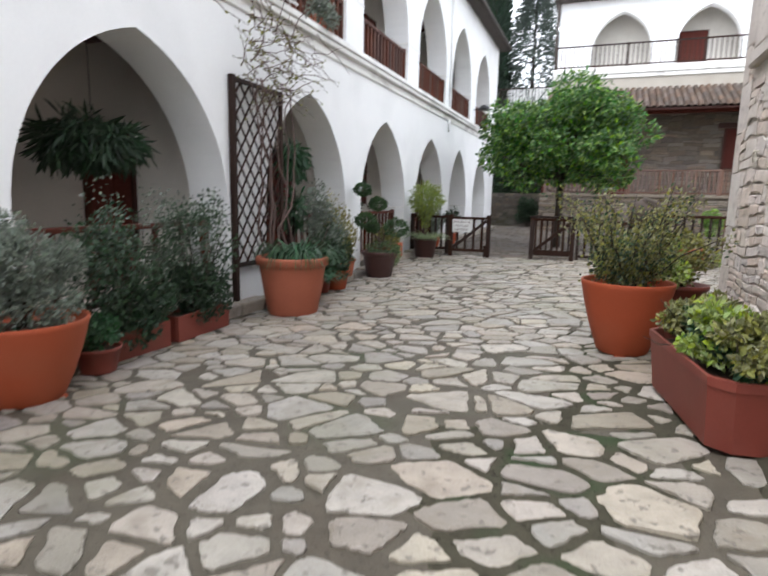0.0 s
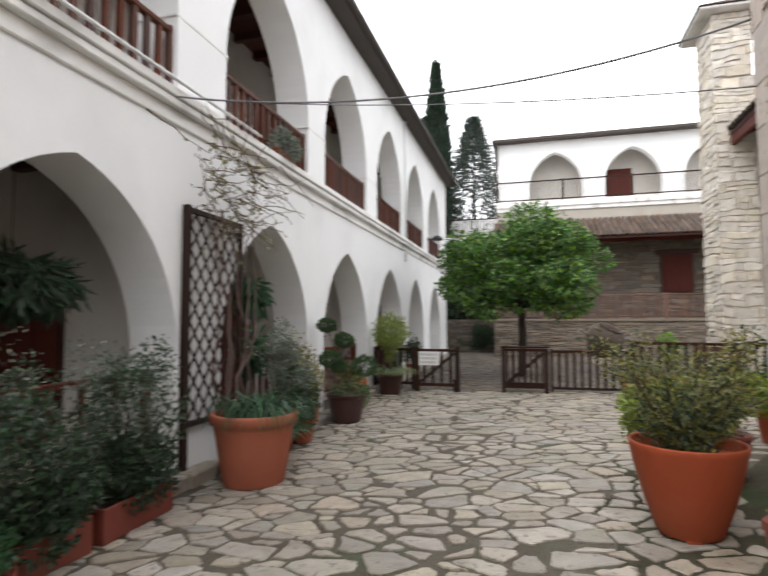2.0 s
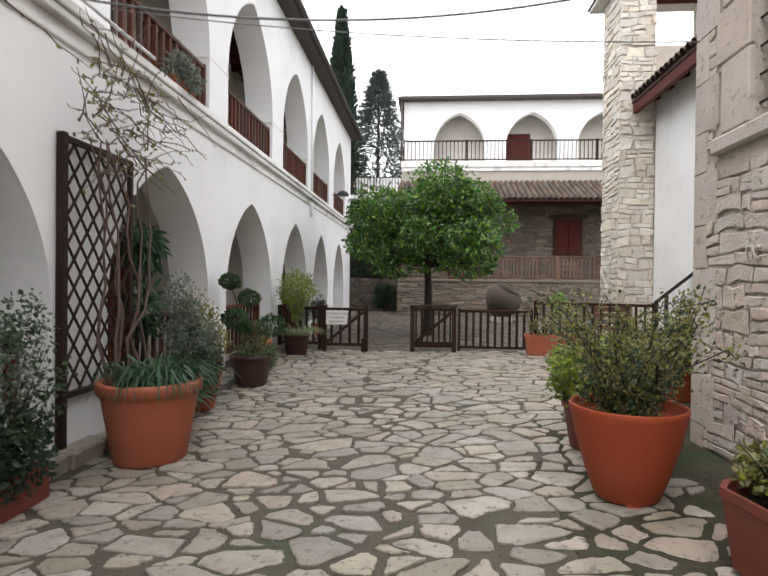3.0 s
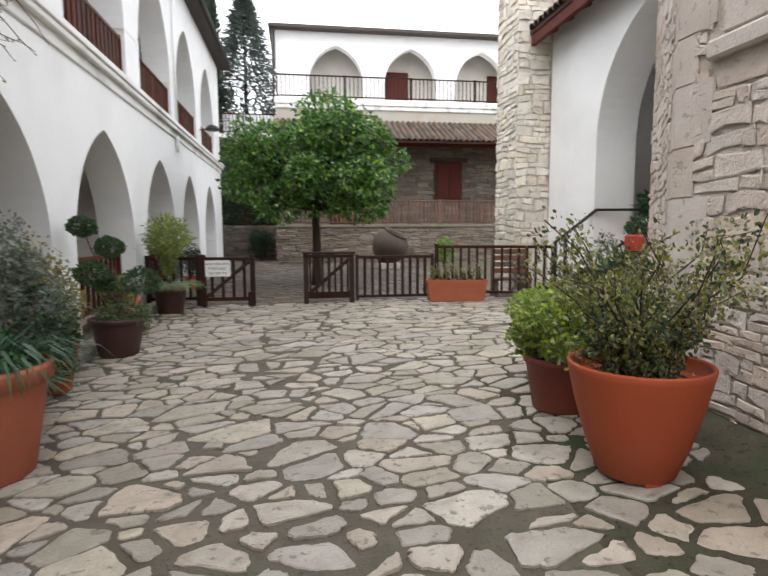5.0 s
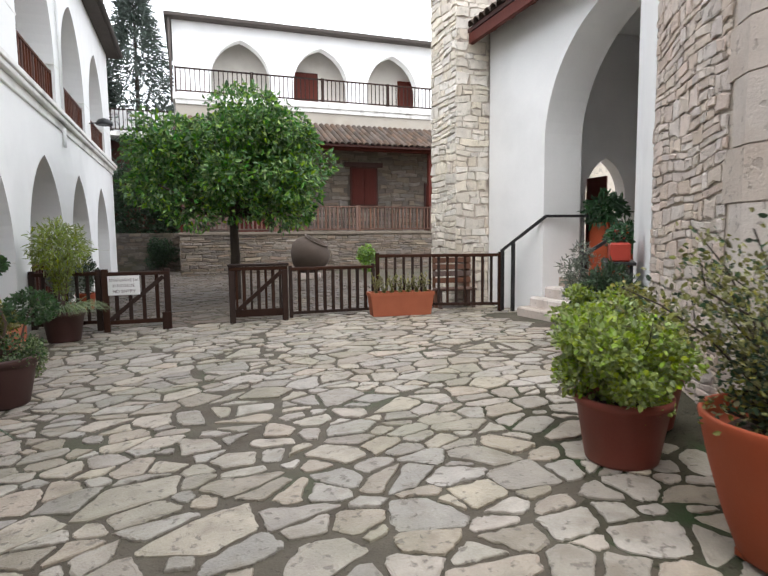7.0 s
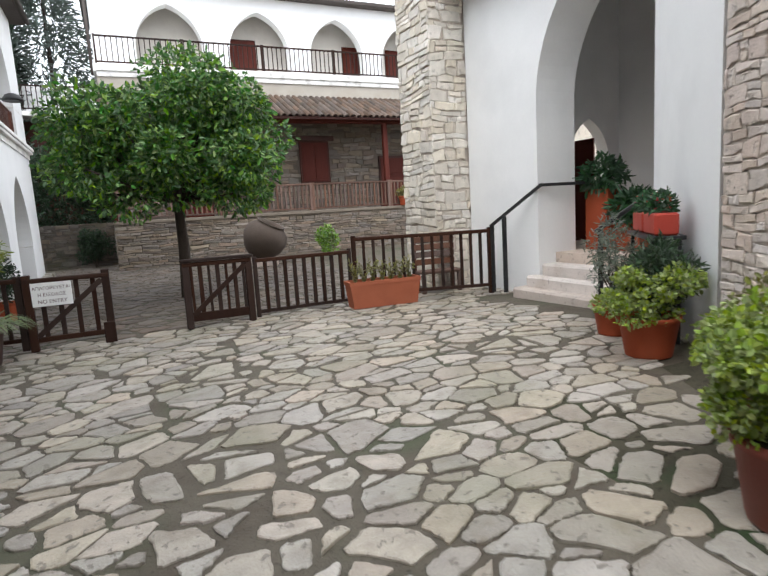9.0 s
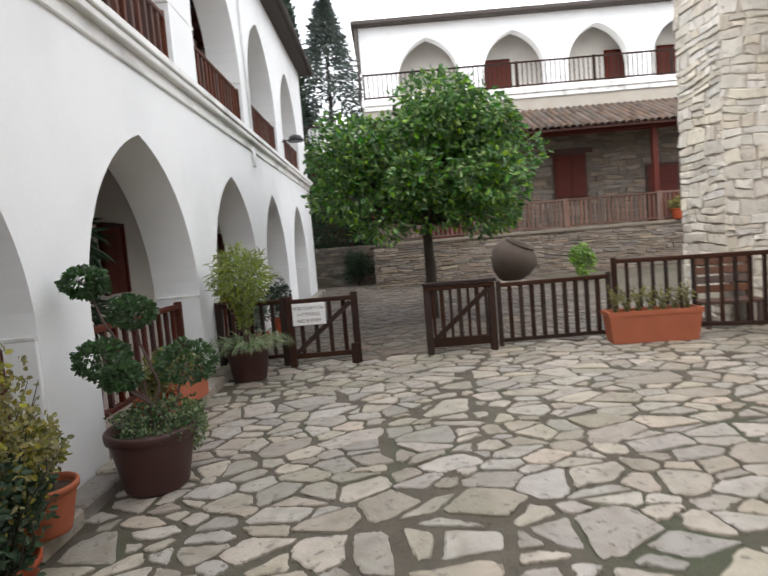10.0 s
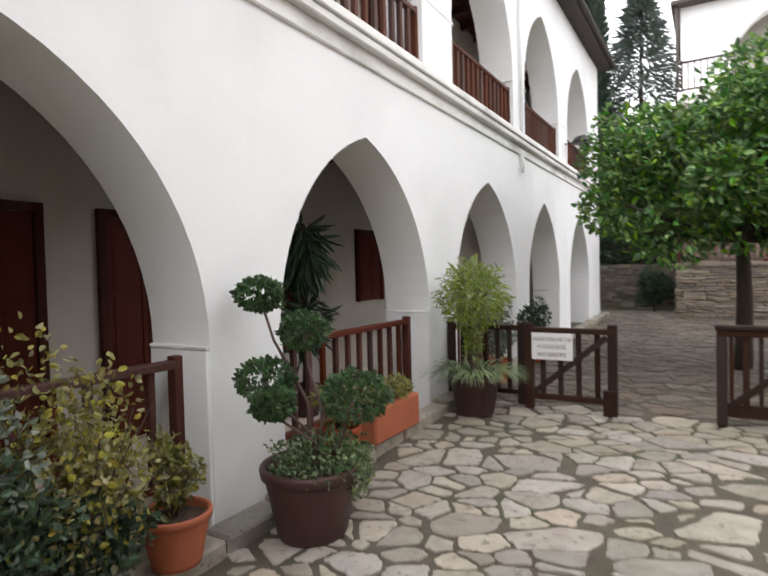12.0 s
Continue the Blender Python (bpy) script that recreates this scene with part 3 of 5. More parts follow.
# gallery and arcade rails
for c in ARCH:
    railing("gallery_railing", "brown wooden balustrade in a gallery arch", (WX - 0.10, c - HALF + 0.04), (WX - 0.10, c + HALF - 0.04), 4.12, 0.78, RAILWOOD, 13, 0.08, 0.06, "gallery railings", 0.06)
for c in (1.10, 8.37, 11.87, 15.47):
    railing("arcade_railing", "dark red wooden balustrade between arcade piers", (WX - 0.30, c - HALF + 0.06), (WX - 0.30, c + HALF - 0.05), 0.06, 1.02, WOOD, 11, 0.09, 0.05, "arcade railings", 0.12)
railing("arcade_railing", "dark red wooden handrail between arcade piers", (WX - 0.30, 4.66 - HALF + 0.06), (WX - 0.30, 4.66 + HALF - 0.05), 0.06, 0.98, WOOD, 5, 0.09, 0.05, "arcade railings", 0.12)

# ---- church side ----
Pp = lambda u, v, d: (3.95 + d, u, v)
porch = arch_wall("wall_porch", Pp, 7.0, 14.15, -0.2, 6.05, 0.8, [(10.0, 2.22, -0.2, 3.12, 2.12)], PLASTER, n=18)
tagged(porch, "whitewashed porch wall with one tall pointed arch", "wall", kind="structure")
tagged(part("wall_porch_inner", boxed((7.6, 10.04, -0.2), (7.9, 14.1, 6.0)), PLASTER), "plaster inner wall of the porch", "wall", kind="structure")
side = arch_wall("wall_porch_side", lambda u, v, d: (u, 13.85 + d, v), 4.76, 7.6, -0.2, 6.0, 0.29, [(6.75, 0.55, 0.72, 2.35, 0.85)], PLASTER)
tagged(part("wall_beyond_porch", boxed((5.95, 16.4, -0.1), (11.5, 16.7, 4.6)), TOWERSTONE), "pale stone wall seen through the porch doorway", "wall", kind="structure")
tagged(side, "plaster side wall of the porch with a pointed doorway", "wall", kind="structure")
leaf = thing("door_porch", "dark red wooden door standing open in the porch", "door", (6.21, 13.83, 0.73), kind="structure")
part("leaf", boxed((0.0, -0.60, 0), (0.05, 0.0, 2.0), 0.006), REDWOOD, leaf)
for k in range(3):
    part("panel", boxed((0.051, -0.52, 0.12 + 0.62 * k), (0.062, -0.08, 0.64 + 0.62 * k), 0.004), REDWOOD, leaf)
tagged(part("ceiling_porch", boxed((4.76, 10.04, 5.9), (7.6, 13.84, 6.0)), PLASTER), "whitewashed porch ceiling", "ceiling", kind="structure")
tagged(part("floor_porch", boxed((4.31, 10.04, -0.2), (7.59, 13.84, 0.72)), ASHLAR), "raised stone porch floor", "floor", kind="structure")
steps = thing("steps", "three worn stone steps up to the porch", "steps", kind="structure")
for i, (x0, z1, y1) in enumerate(((3.52, 0.20, 12.40), (3.72, 0.38, 12.30), (3.97, 0.56, 12.22))):
    part("step", boxed((x0, 10.05, -0.1), (3.93 if i < 2 else 4.3, y1 if i < 2 else 12.2, z1), 0.03), ASHLAR, steps)
# porch roof
pr = thing("roof_porch", "clay tile porch roof with a red-brown timber fascia", "roof", kind="structure")
raw("deck", [(3.42, 8.2, 5.62), (3.42, 14.14, 5.62), (7.9, 14.14, 7.6), (7.9, 8.2, 7.6), (3.42, 8.2, 5.70), (3.42, 14.14, 5.70), (7.9, 14.14, 7.68), (7.9, 8.2, 7.68)],
    [(0, 3, 2, 1), (4, 5, 6, 7), (0, 1, 5, 4), (1, 2, 6, 5), (2, 3, 7, 6), (3, 0, 4, 7)], WOOD, pr)
part("fascia", boxed((3.44, 8.2, 5.40), (3.54, 14.12, 5.615), 0.008), REDWOOD, pr)
for i in range(9):
    part("rafter", beam(bmesh.new(), (3.55, 8.5 + 0.68 * i, 5.55), (4.1, 8.5 + 0.68 * i, 5.80), 0.09, 0.11), REDWOOD, pr)


def tile_mesh(length, r):
    bm = bmesh.new()
    rings = []
    for s, q in ((0, 1.0), (1, 0.86)):
        rings.append([bm.verts.new((r * q * math.cos(math.pi * k / 6), length * s, r * q * math.sin(math.pi * k / 6))) for k in range(7)])
        rings.append([bm.verts.new((r * (q - 0.16) * math.cos(math.pi * k / 6), length * s, r * (q - 0.16) * math.sin(math.pi * k / 6))) for k in range(7)])
    a, ai, b, bi = rings
    for k in range(6):
        bm.faces.new((a[k], a[k + 1], b[k + 1], b[k]))
        bm.faces.new((a[k + 1], a[k], ai[k], ai[k + 1]))
    me = bpy.data.meshes.new("roof_tile")
    bm.to_mesh(me)
    bm.free()
    me.materials.append(TILE)
    return me


tm = tile_mesh(0.46, 0.105)
slope = math.atan2(1.98, 4.48)
for i in range(27):
    for k in range(3):
        t = part("roof_tile", tm, TILE, pr)
        s = -0.06 + 0.42 * k
        t.matrix_basis = Matrix.Translation((3.42 + s * math.cos(slope), 8.3 + 0.215 * i, 5.705 + s * math.sin(slope))) @ Matrix.Rotation(-math.pi / 2, 4, "Z") @ Matrix.Rotation(slope + 0.03, 4, "X")

# apse: polygonal stone end of the church
FA0, FA1, FB1 = Vector((1.15, 2.6)), Vector((1.19, 6.27)), Vector((2.2, 8.0))
outline = [(1.15, 2.6), (1.19, 6.27), (2.2, 8.0), (3.0, 8.05), (8, 8.05), (8, -2), (3.4, -2), (2.2, 0.9)]
bm = bmesh.new()
lo = [bm.verts.new((x + (0.008 if x < 3 else 0), y, -0.2)) for x, y in outline]
hi = [bm.verts.new((x + (0.008 if x < 3 else 0), y, 7.0)) for x, y in outline]
for k in range(len(lo)):
    j = (k + 1) % len(lo)
    if k == 0:
        continue
    bm.faces.new((lo[k], lo[j], hi[j], hi[k]))
bm.faces.new(hi)
# the window face, with its opening
wy0, wy1, wz0, wz1 = 4.0, 5.42, 2.72, 5.2
fx = lambda y: 1.158 + (y - 2.6) * 0.0109
for a, b, c, d in ((2.6, wy0, -0.2, 7), (wy1, 6.27, -0.2, 7), (wy0, wy1, -0.2, wz0), (wy0, wy1, wz1, 7)):
    bm.faces.new([bm.verts.new((fx(q), q, z)) for q, z in ((a, c), (b, c), (b, d), (a, d))])
for (a, c), (b, d) in (((wy0, wz0), (wy1, wz0)), ((wy1, wz0), (wy1, wz1)), ((wy1, wz1), (wy0, wz1)), ((wy0, wz1), (wy0, wz0))):
    bm.faces.new([bm.verts.new(v) for v in ((fx(a), a, c), (fx(b), b, d), (fx(b) + 0.4, b, d), (fx(a) + 0.4, a, c))])
apse = part("wall_apse", bm, MORTAR)
tagged(apse, "rough stone apse of the church with dressed quoins", "wall", kind="structure")
bm = bmesh.new()
box(bm, (1.0, 2.4, 7.0), (8.2, 8.4, 7.12))
tagged(part("roof_apse", bm, TILE), "clay tile edge of the apse roof", "roof", kind="structure")


def face(p, q):
    """Maps along a wall face from p to q, d standing proud to its left-hand outside."""
    p, q = Vector(p), Vector(q)
    t = (q - p).normalized()
    out = Vector((-t.y, t.x))
    return lambda u, v, d: (p.x + t.x * u + out.x * d, p.y + t.y * u + out.y * d, v)


PA = face(FA0, FA1)
PB = face(FA1, FB1)
# dressed quoins at the corner of the two faces
z, k = 0.05, 0
while z < 6.6:
    h = (0.34, 0.42, 0.38, 0.50, 0.36, 0.44)[k % 6]
    la, lb = (0.38, 0.18) if k % 2 else (0.22, 0.30)
    vs = []
    for zz in (z + 0.006, z + h - 0.006):
        for q in (PA(3.67 - la, zz, 0.011), PA(3.67, zz, 0.013), PB(lb, zz, 0.011), PB(lb, zz, -0.03), PA(3.67 - la, zz, -0.03)):
            vs.append(q)
    raw("quoin_stone", vs, [(0, 4, 3, 2, 1), (5, 6, 7, 8, 9)] + [(i, (i + 1) % 5, 5 + (i + 1) % 5, 5 + i) for i in range(5)], ASHLAR, apse)
    z += h
    k += 1
# whitewashed wall between the apse and the porch
bm = bmesh.new()
foot = [(3.93, 10.03), (2.27, 8.07), (8.0, 8.07), (8.0, 10.03)]
lo = [bm.verts.new((x, y, -0.2)) for x, y in foot]
hi = [bm.verts.new((x, y, 7.4)) for x, y in foot]
for k in range(4):
    bm.faces.new((lo[k], lo[(k + 1) % 4], hi[(k + 1) % 4], hi[k]))
bm.faces.new(hi)
tagged(part("wall_church", bm, PLASTER), "whitewashed church wall between apse and porch", "wall", kind="structure")
# window: dressed surround, sill, glass and iron grille
win = thing("window_apse", "church window with dressed stone surround and iron grille", "window", kind="structure")
part("sill", boxed((1.128, wy0 - 0.45, 2.58), (1.30, 5.93, 2.715), 0.02), ASHLAR, win)
z, k = 2.72, 0
while z < 5.2:
    h = (0.55, 0.42, 0.62)[k % 3]
    part("jamb_stone", boxed((1.145, wy1 + 0.002, z + 0.004), (1.40, 5.80 + 0.08 * (k % 2), z + h - 0.004), 0.012), ASHLAR, win)
    part("jamb_stone", boxed((1.145, wy0 - 0.38 - 0.08 * (k % 2), z + 0.004), (1.40, wy0 - 0.002, z + h - 0.004), 0.012), ASHLAR, win)
    z += h
    k += 1
part("lintel", boxed((1.09, wy0 - 0.4, 5.25), (1.5, wy1 + 0.4, 5.65), 0.015), ASHLAR, win)
part("pane", boxed((1.42, wy0, 2.72), (1.44, wy1, 5.25)), GLASS, win)
for i in range(7):
    yy = wy0 + 0.1 + i * (wy1 - wy0 - 0.2) / 6
    part("grille_bar", tube(bmesh.new(), [(1.24, yy, 2.70), (1.24, yy, 5.25)], 0.012, 0.012, 6), IRON, win)
for i in range(12):
    zz = 2.85 + i * 0.2
    part("grille_bar", tube(bmesh.new(), [(1.225, wy0 - 0.02, zz), (1.225, wy1 + 0.03, zz)], 0.010, 0.010, 6), IRON, win)

# carved letters on the apse
carved = thing("inscription", "two pale carved letters on the apse wall", "inscription", (fx(4.3) - 0.024, 5.44, 1.74))
for text, yy in (("Π", 0.0), ("C", -0.09)):
    cu = bpy.data.curves.new("letter", "FONT")
    cu.body, cu.size, cu.extrude = text, 0.135, 0.004
    tmp = new("letter", cu)
    me = bpy.data.meshes.new_from_object(tmp.evaluated_get(bpy.context.evaluated_depsgraph_get()))
    bpy.data.objects.remove(tmp)
    part("letter", me, TOWERSTONE, carved).matrix_basis = pose(0, yy, 0, 90, 0, -90)

# apron at the foot of the apse
apron = raw("apron", [(0.80, 2.4, 0.08), (0.82, 6.5, 0.07), (1.85, 8.35, 0.07), (2.26, 8.05, 0.2), (1.25, 6.25, 0.23), (1.22, 2.4, 0.23)], [(0, 1, 4, 5), (1, 2, 3, 4)], MOSS)
tagged(apron, "mossy sloping concrete apron at the apse foot", "apron", kind="structure")

# moss in the joints of the damp strip along the apse, and in a hollow of the court
def moss_patch(cx, cy, rx, ry, seed):
    q = np.random.default_rng(seed)
    ph = q.uniform(0, 6.28, 4)
    vs, n = [(cx, cy, gz(cx, cy) - 0.007)], 48
    for ring in (0.35, 0.7, 1.0):
        for k in range(n):
            a = 2 * math.pi * k / n
            w = ring * (1 + 0.18 * math.sin(3 * a + ph[0]) + 0.12 * math.sin(7 * a + ph[1]) + 0.07 * math.sin(13 * a + ph[2]))
            x, y = cx + rx * w * math.cos(a), cy + ry * w * math.sin(a)
            vs.append((x, y, gz(x, y) - (0.007 if ring < 1 else 0.013)))
    fs = [(0, 1 + k, 1 + (k + 1) % n) for k in range(n)]
    for j in range(2):
        o = 1 + j * n
        fs += [(o + k, o + n + k, o + n + (k + 1) % n, o + (k + 1) % n) for k in range(n)]
    tagged(raw("moss", vs, fs, MOSS, smooth=True), "damp green moss in the paving joints", "moss", kind="stuff")


moss_patch(0.45, 5.4, 0.72, 2.6, 1)
moss_patch(-0.2, 2.6, 0.6, 0.9, 3)

# bell tower
tower = thing("wall_tower", "pale coursed stone bell tower", "tower", kind="structure")
part("core", boxed((3.19, 14.18, -0.2), (3.93, 15.4, 8.4)), MORTAR, tower)
part("body", boxed((3.935, 14.2, -0.2), (5.9, 15.4, 6.95)), MORTAR, tower)
part("pillar", boxed((5.3, 14.2, 6.955), (5.9, 15.4, 8.4)), TOWERSTONE, tower)
part("beam", boxed((3.935, 14.25, 8.0), (5.295, 14.45, 8.4), 0.01), WOOD, tower)
bm = boxed((2.88, 13.88, 8.41), (6.2, 15.7, 8.48), 0.02)
part("eave", bm, CORNICE, tower)
raw("cap", [(2.84, 13.84, 8.49), (6.25, 13.84, 8.49), (6.25, 15.75, 8.49), (2.84, 15.75, 8.49), (4.5, 14.8, 9.1)], [(0, 1, 4), (1, 2, 4), (2, 3, 4), (3, 0, 4), (3, 2, 1, 0)], TILE, tower)

# ---- far building ----
Pf = lambda u, v, d: (u, 30 + d, v)
far = arch_wall("wall_far_upper", Pf, -2.45, 16, 7.3, 10.95, 0.5, [(c, 1.32, 7.4, 8.60, 1.76) for c in (0.42, 4.10, 7.70, 11.3)], PLASTER)
tagged(far, "whitewashed far upper storey with pointed arches", "wall", kind="structure")
tagged(part("wall_far_back", boxed((-2.4, 31.4, 0), (16, 31.7, 10.9)), INNER), "plaster back wall of the far gallery, colour lowered for the shade", "wall", kind="structure")
tagged(part("wall_far_side", boxed((-2.45, 30.51, 0), (-2.2, 36, 10.9)), PLASTER), "whitewashed side wall of the far building", "wall", kind="structure")
tagged(part("floor_far_balcony", boxed((-2.5, 28.3, 7.2), (16, 31.39, 7.5), 0.02), CORNICE), "white concrete slab of the far balcony", "floor", kind="structure")
tagged(part("roof_far", boxed((-2.75, 29.55, 10.95), (16, 36, 11.12), 0.03), ROOFEDGE), "dark eave of the far building", "roof", kind="structure")
bm = tube(bmesh.new(), [(-2.55, 29.75, 7.4), (-2.55, 29.75, 11.0)], 0.06, 0.06, 8)
tagged(part("downpipe", bm, ROOFEDGE), "dark downpipe at the far building's corner", "pipe", kind="structure")
for x0 in (3.05, 8.55, 10.9):
    d = thing("door_far", "dark red wooden double door on the far balcony", "door", (x0, 31.35, 7.5), kind="structure")
    part("frame", boxed((-0.06, 0.0, 0), (1.2, 0.06, 2.1), 0.01), WOOD, d)
    for s in (0, 1):
        lf = part("leaf", boxed((0.01 + 0.57 * s, -0.03, 0.02), (0.56 + 0.57 * s, -0.002, 2.02), 0.006), REDWOOD, d)
        for k in range(3):
            part("panel", boxed((0.09 + 0.57 * s, -0.045, 0.12 + 0.64 * k), (0.48 + 0.57 * s, -0.031, 0.66 + 0.64 * k), 0.005), REDWOOD, lf)
for i in range(5):
    railing("balcony_railing", "thin dark metal railing on the far white balcony", (-2.365 + 3.1 * i, 28.5), (0.665 + 3.1 * i, 28.5), 7.5, 1.05, GATEWOOD, 15, 0.06, 0.035, "far balcony railings", 0.08)
# lower far building: podium, gallery, pent roof
Py = lambda u, v, d: (u, 25.0 - d, v)
podium = thing("wall_podium", "grey-brown rubble podium wall below the wooden gallery", "wall", kind="structure")
part("core", boxed((-2.4, 25.03, -0.1), (12, 30, 1.62)), DARKSTONE, podium)
part("coping", boxed((-2.45, 24.93, 1.622), (12, 30, 1.74), 0.02), PODIUMSTONE, podium)
Pb = lambda u, v, d: (u, 27.4 - d, v)
backw = thing("wall_gallery_far", "rubble stone back wall of the far gallery", "wall", kind="structure")
part("core", boxed((-2.4, 27.43, 1.74), (12, 28.2, 7.2)), DARKSTONE, backw)
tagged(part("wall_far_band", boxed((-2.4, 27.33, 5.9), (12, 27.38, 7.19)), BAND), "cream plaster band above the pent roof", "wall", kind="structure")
tagged(part("trim_far_band", box(boxed((-2.4, 27.22, 6.98), (12, 27.328, 7.19), 0.015), (-2.4, 27.27, 6.80), (12, 27.326, 6.975), 0.015), CORNICE), "white stepped moulding under the far balcony", "trim", kind="structure")
xsr = (-2.3, 1.05, 4.35, 7.6, 10.8)
for a, b in zip(xsr, xsr[1:]):
    railing("gallery_fence", "weathered wooden balustrade of the far gallery", (a + 0.05, 25.12), (b - 0.05, 25.12), 1.74, 1.0, OLDRAIL, 19, 0.095, 0.06, "far gallery balustrades", 0.06)
for x in (-2.3, 7.6, 10.8):
    tagged(part("gallery_post", boxed((x - 0.09, 25.23, 1.74), (x + 0.09, 25.41, 4.95), 0.012), REDWOOD), "dark red timber gallery post", "post", "far gallery posts", "structure")
tagged(part("gallery_lintel", boxed((-2.4, 25.22, 4.95), (12, 25.42, 5.10), 0.01), REDWOOD), "dark red timber lintel under the pent roof", "beam", kind="structure")
wf = thing("window_far", "closed dark red wooden shutters in the stone wall", "window", (4.75, 27.37, 2.95), kind="structure")
part("frame", boxed((-0.08, -0.06, -0.06), (1.20, -0.02, 1.62), 0.01), WOOD, wf)
part("lintel", boxed((-0.32, -0.10, 1.63), (1.44, -0.02, 1.83), 0.012), WOOD, wf)
for s in (0, 1):
    lf = part("shutter", boxed((0.56 * s + 0.005, -0.09, 0), (0.56 * s + 0.55, -0.062, 1.55), 0.006), REDWOOD, wf)
    part("panel", boxed((0.56 * s + 0.07, -0.10, 0.1), (0.56 * s + 0.48, -0.091, 1.45), 0.005), REDWOOD, lf)
for x0 in (-0.1, 8.3):
    d = thing("door_far", "dark red wooden door in the stone gallery", "door", (x0, 27.35, 1.74), kind="structure")
    part("frame", boxed((-0.08, -0.05, 0), (1.18, -0.005, 2.2), 0.01), WOOD, d)
    lf = part("leaf", boxed((0.0, -0.08, 0.02), (1.1, -0.052, 2.1), 0.006), REDWOOD, d)
    for k in range(3):
        part("panel", boxed((0.12, -0.092, 0.14 + 0.66 * k), (0.98, -0.081, 0.68 + 0.66 * k), 0.005), REDWOOD, lf)
pent = thing("roof_pent", "weathered brown clay tile pent roof over the far gallery", "roof", kind="structure")
raw("deck", [(-2.5, 24.75, 5.02), (12, 24.75, 5.02), (12, 27.38, 6.22), (-2.5, 27.38, 6.22), (-2.5, 24.75, 5.10), (12, 24.75, 5.10), (12, 27.38, 6.30), (-2.5, 27.38, 6.30)],
    [(0, 3, 2, 1), (4, 5, 6, 7), (0, 1, 5, 4), (1, 2, 6, 5), (2, 3, 7, 6), (3, 0, 4, 7)], WOOD, pent)
tm2 = tile_mesh(0.60, 0.115)
sl = math.atan2(1.2, 2.63)
for i in range(60):
    for k in range(5):
        t = part("roof_tile", tm2, TILE, pent)
        s = -0.05 + 0.56 * k
        t.matrix_basis = Matrix.Translation((-2.35 + 0.24 * i, 24.75 + s * math.cos(sl), 5.10 + s * math.sin(sl) + 0.004 * (i % 3))) @ Matrix.Rotation(sl + 0.03, 4, "X")

# passage left of the podium
pw = thing("wall_passage", "low rubble wall at the end of the passage", "wall", kind="structure")
part("core", boxed((-9, 28.03, -0.1), (-2.42, 28.4, 1.75)), DARKSTONE, pw)
tagged(part("wall_behind", boxed((-12, 33.5, 0), (-2.46, 33.8, 6.3)), WOOD), "dark red timber front behind the trees", "wall", kind="structure")
tagged(part("floor_behind_balcony", boxed((-12, 32.3, 6.31), (-2.46, 33.8, 6.5)), CORNICE), "white balcony slab behind the tree", "floor", kind="structure")
tagged(part("wall_behind_upper", boxed((-12, 33.81, 6.3), (-2.46, 34, 7.8)), PLASTER), "whitewashed upper wall behind the trees", "wall", kind="structure")
railing("balcony_railing", "thin dark railing behind the orange tree", (-6.5, 32.4), (-2.5, 32.4), 6.5, 1.05, GATEWOOD, 22, 0.06, 0.035, "far balcony railings", 0.08)
# plain wall that closes the court behind
tagged(part("wall_south", boxed((-9, -8.3, -0.3), (9, -8.01, 6)), PLASTER), "plain whitewashed wall closing the courtyard", "wall", kind="structure")
tagged(part("wall_east", boxed((8.01, -8, -0.3), (8.3, -2.01, 6)), PLASTER), "plain whitewashed side wall of the courtyard", "wall", kind="structure")


# ---- things: fence and gates ----
def gate_leaf(name, label, x0, x1, y, sign=False, slats=4):
    t = thing(name, label, "gate", (x0, y, gz(x0, y) + 0.01))
    w = x1 - x0
    for x, top in ((0.045, 1.04), (w - 0.045, 1.04 if sign else 0.928)):
        part("post", boxed((x - 0.05, -0.05, 0), (x + 0.05, 0.05, top), 0.008), GATEWOOD, t)
    part("top_rail", boxed((0, -0.055, 0.93), (w, 0.055, 0.99), 0.008), GATEWOOD, t)
    part("bottom_rail", boxed((0.09, -0.03, 0.12 if sign else 0.10), (w - 0.09, 0.03, 0.19 if sign else 0.23), 0.006), GATEWOOD, t)
    if not sign:
        part("cap_rail", boxed((-0.02, -0.07, 1.0), (w + 0.03, 0.05, 1.045), 0.008), GATEWOOD, t)
    for i in range(slats):
        x = w * (i + 1) / (slats + 1)
        q = 0.03 if slats < 6 or i % 2 else 0.02
        part("slat", boxed((x - q, -0.02, 0.19), (x + q, 0.02, 0.93), 0.005), GATEWOOD, t)
    part("brace", beam(bmesh.new(), (0.10, -0.035, 0.20), (w - 0.10, -0.035, 0.90), 0.03, 0.07), GATEWOOD, t)
    if sign:
        part("foot", boxed((w - 0.14, -0.09, 0.0), (w + 0.01, -0.052, 0.30), 0.01), GATEWOOD, t)
    return t


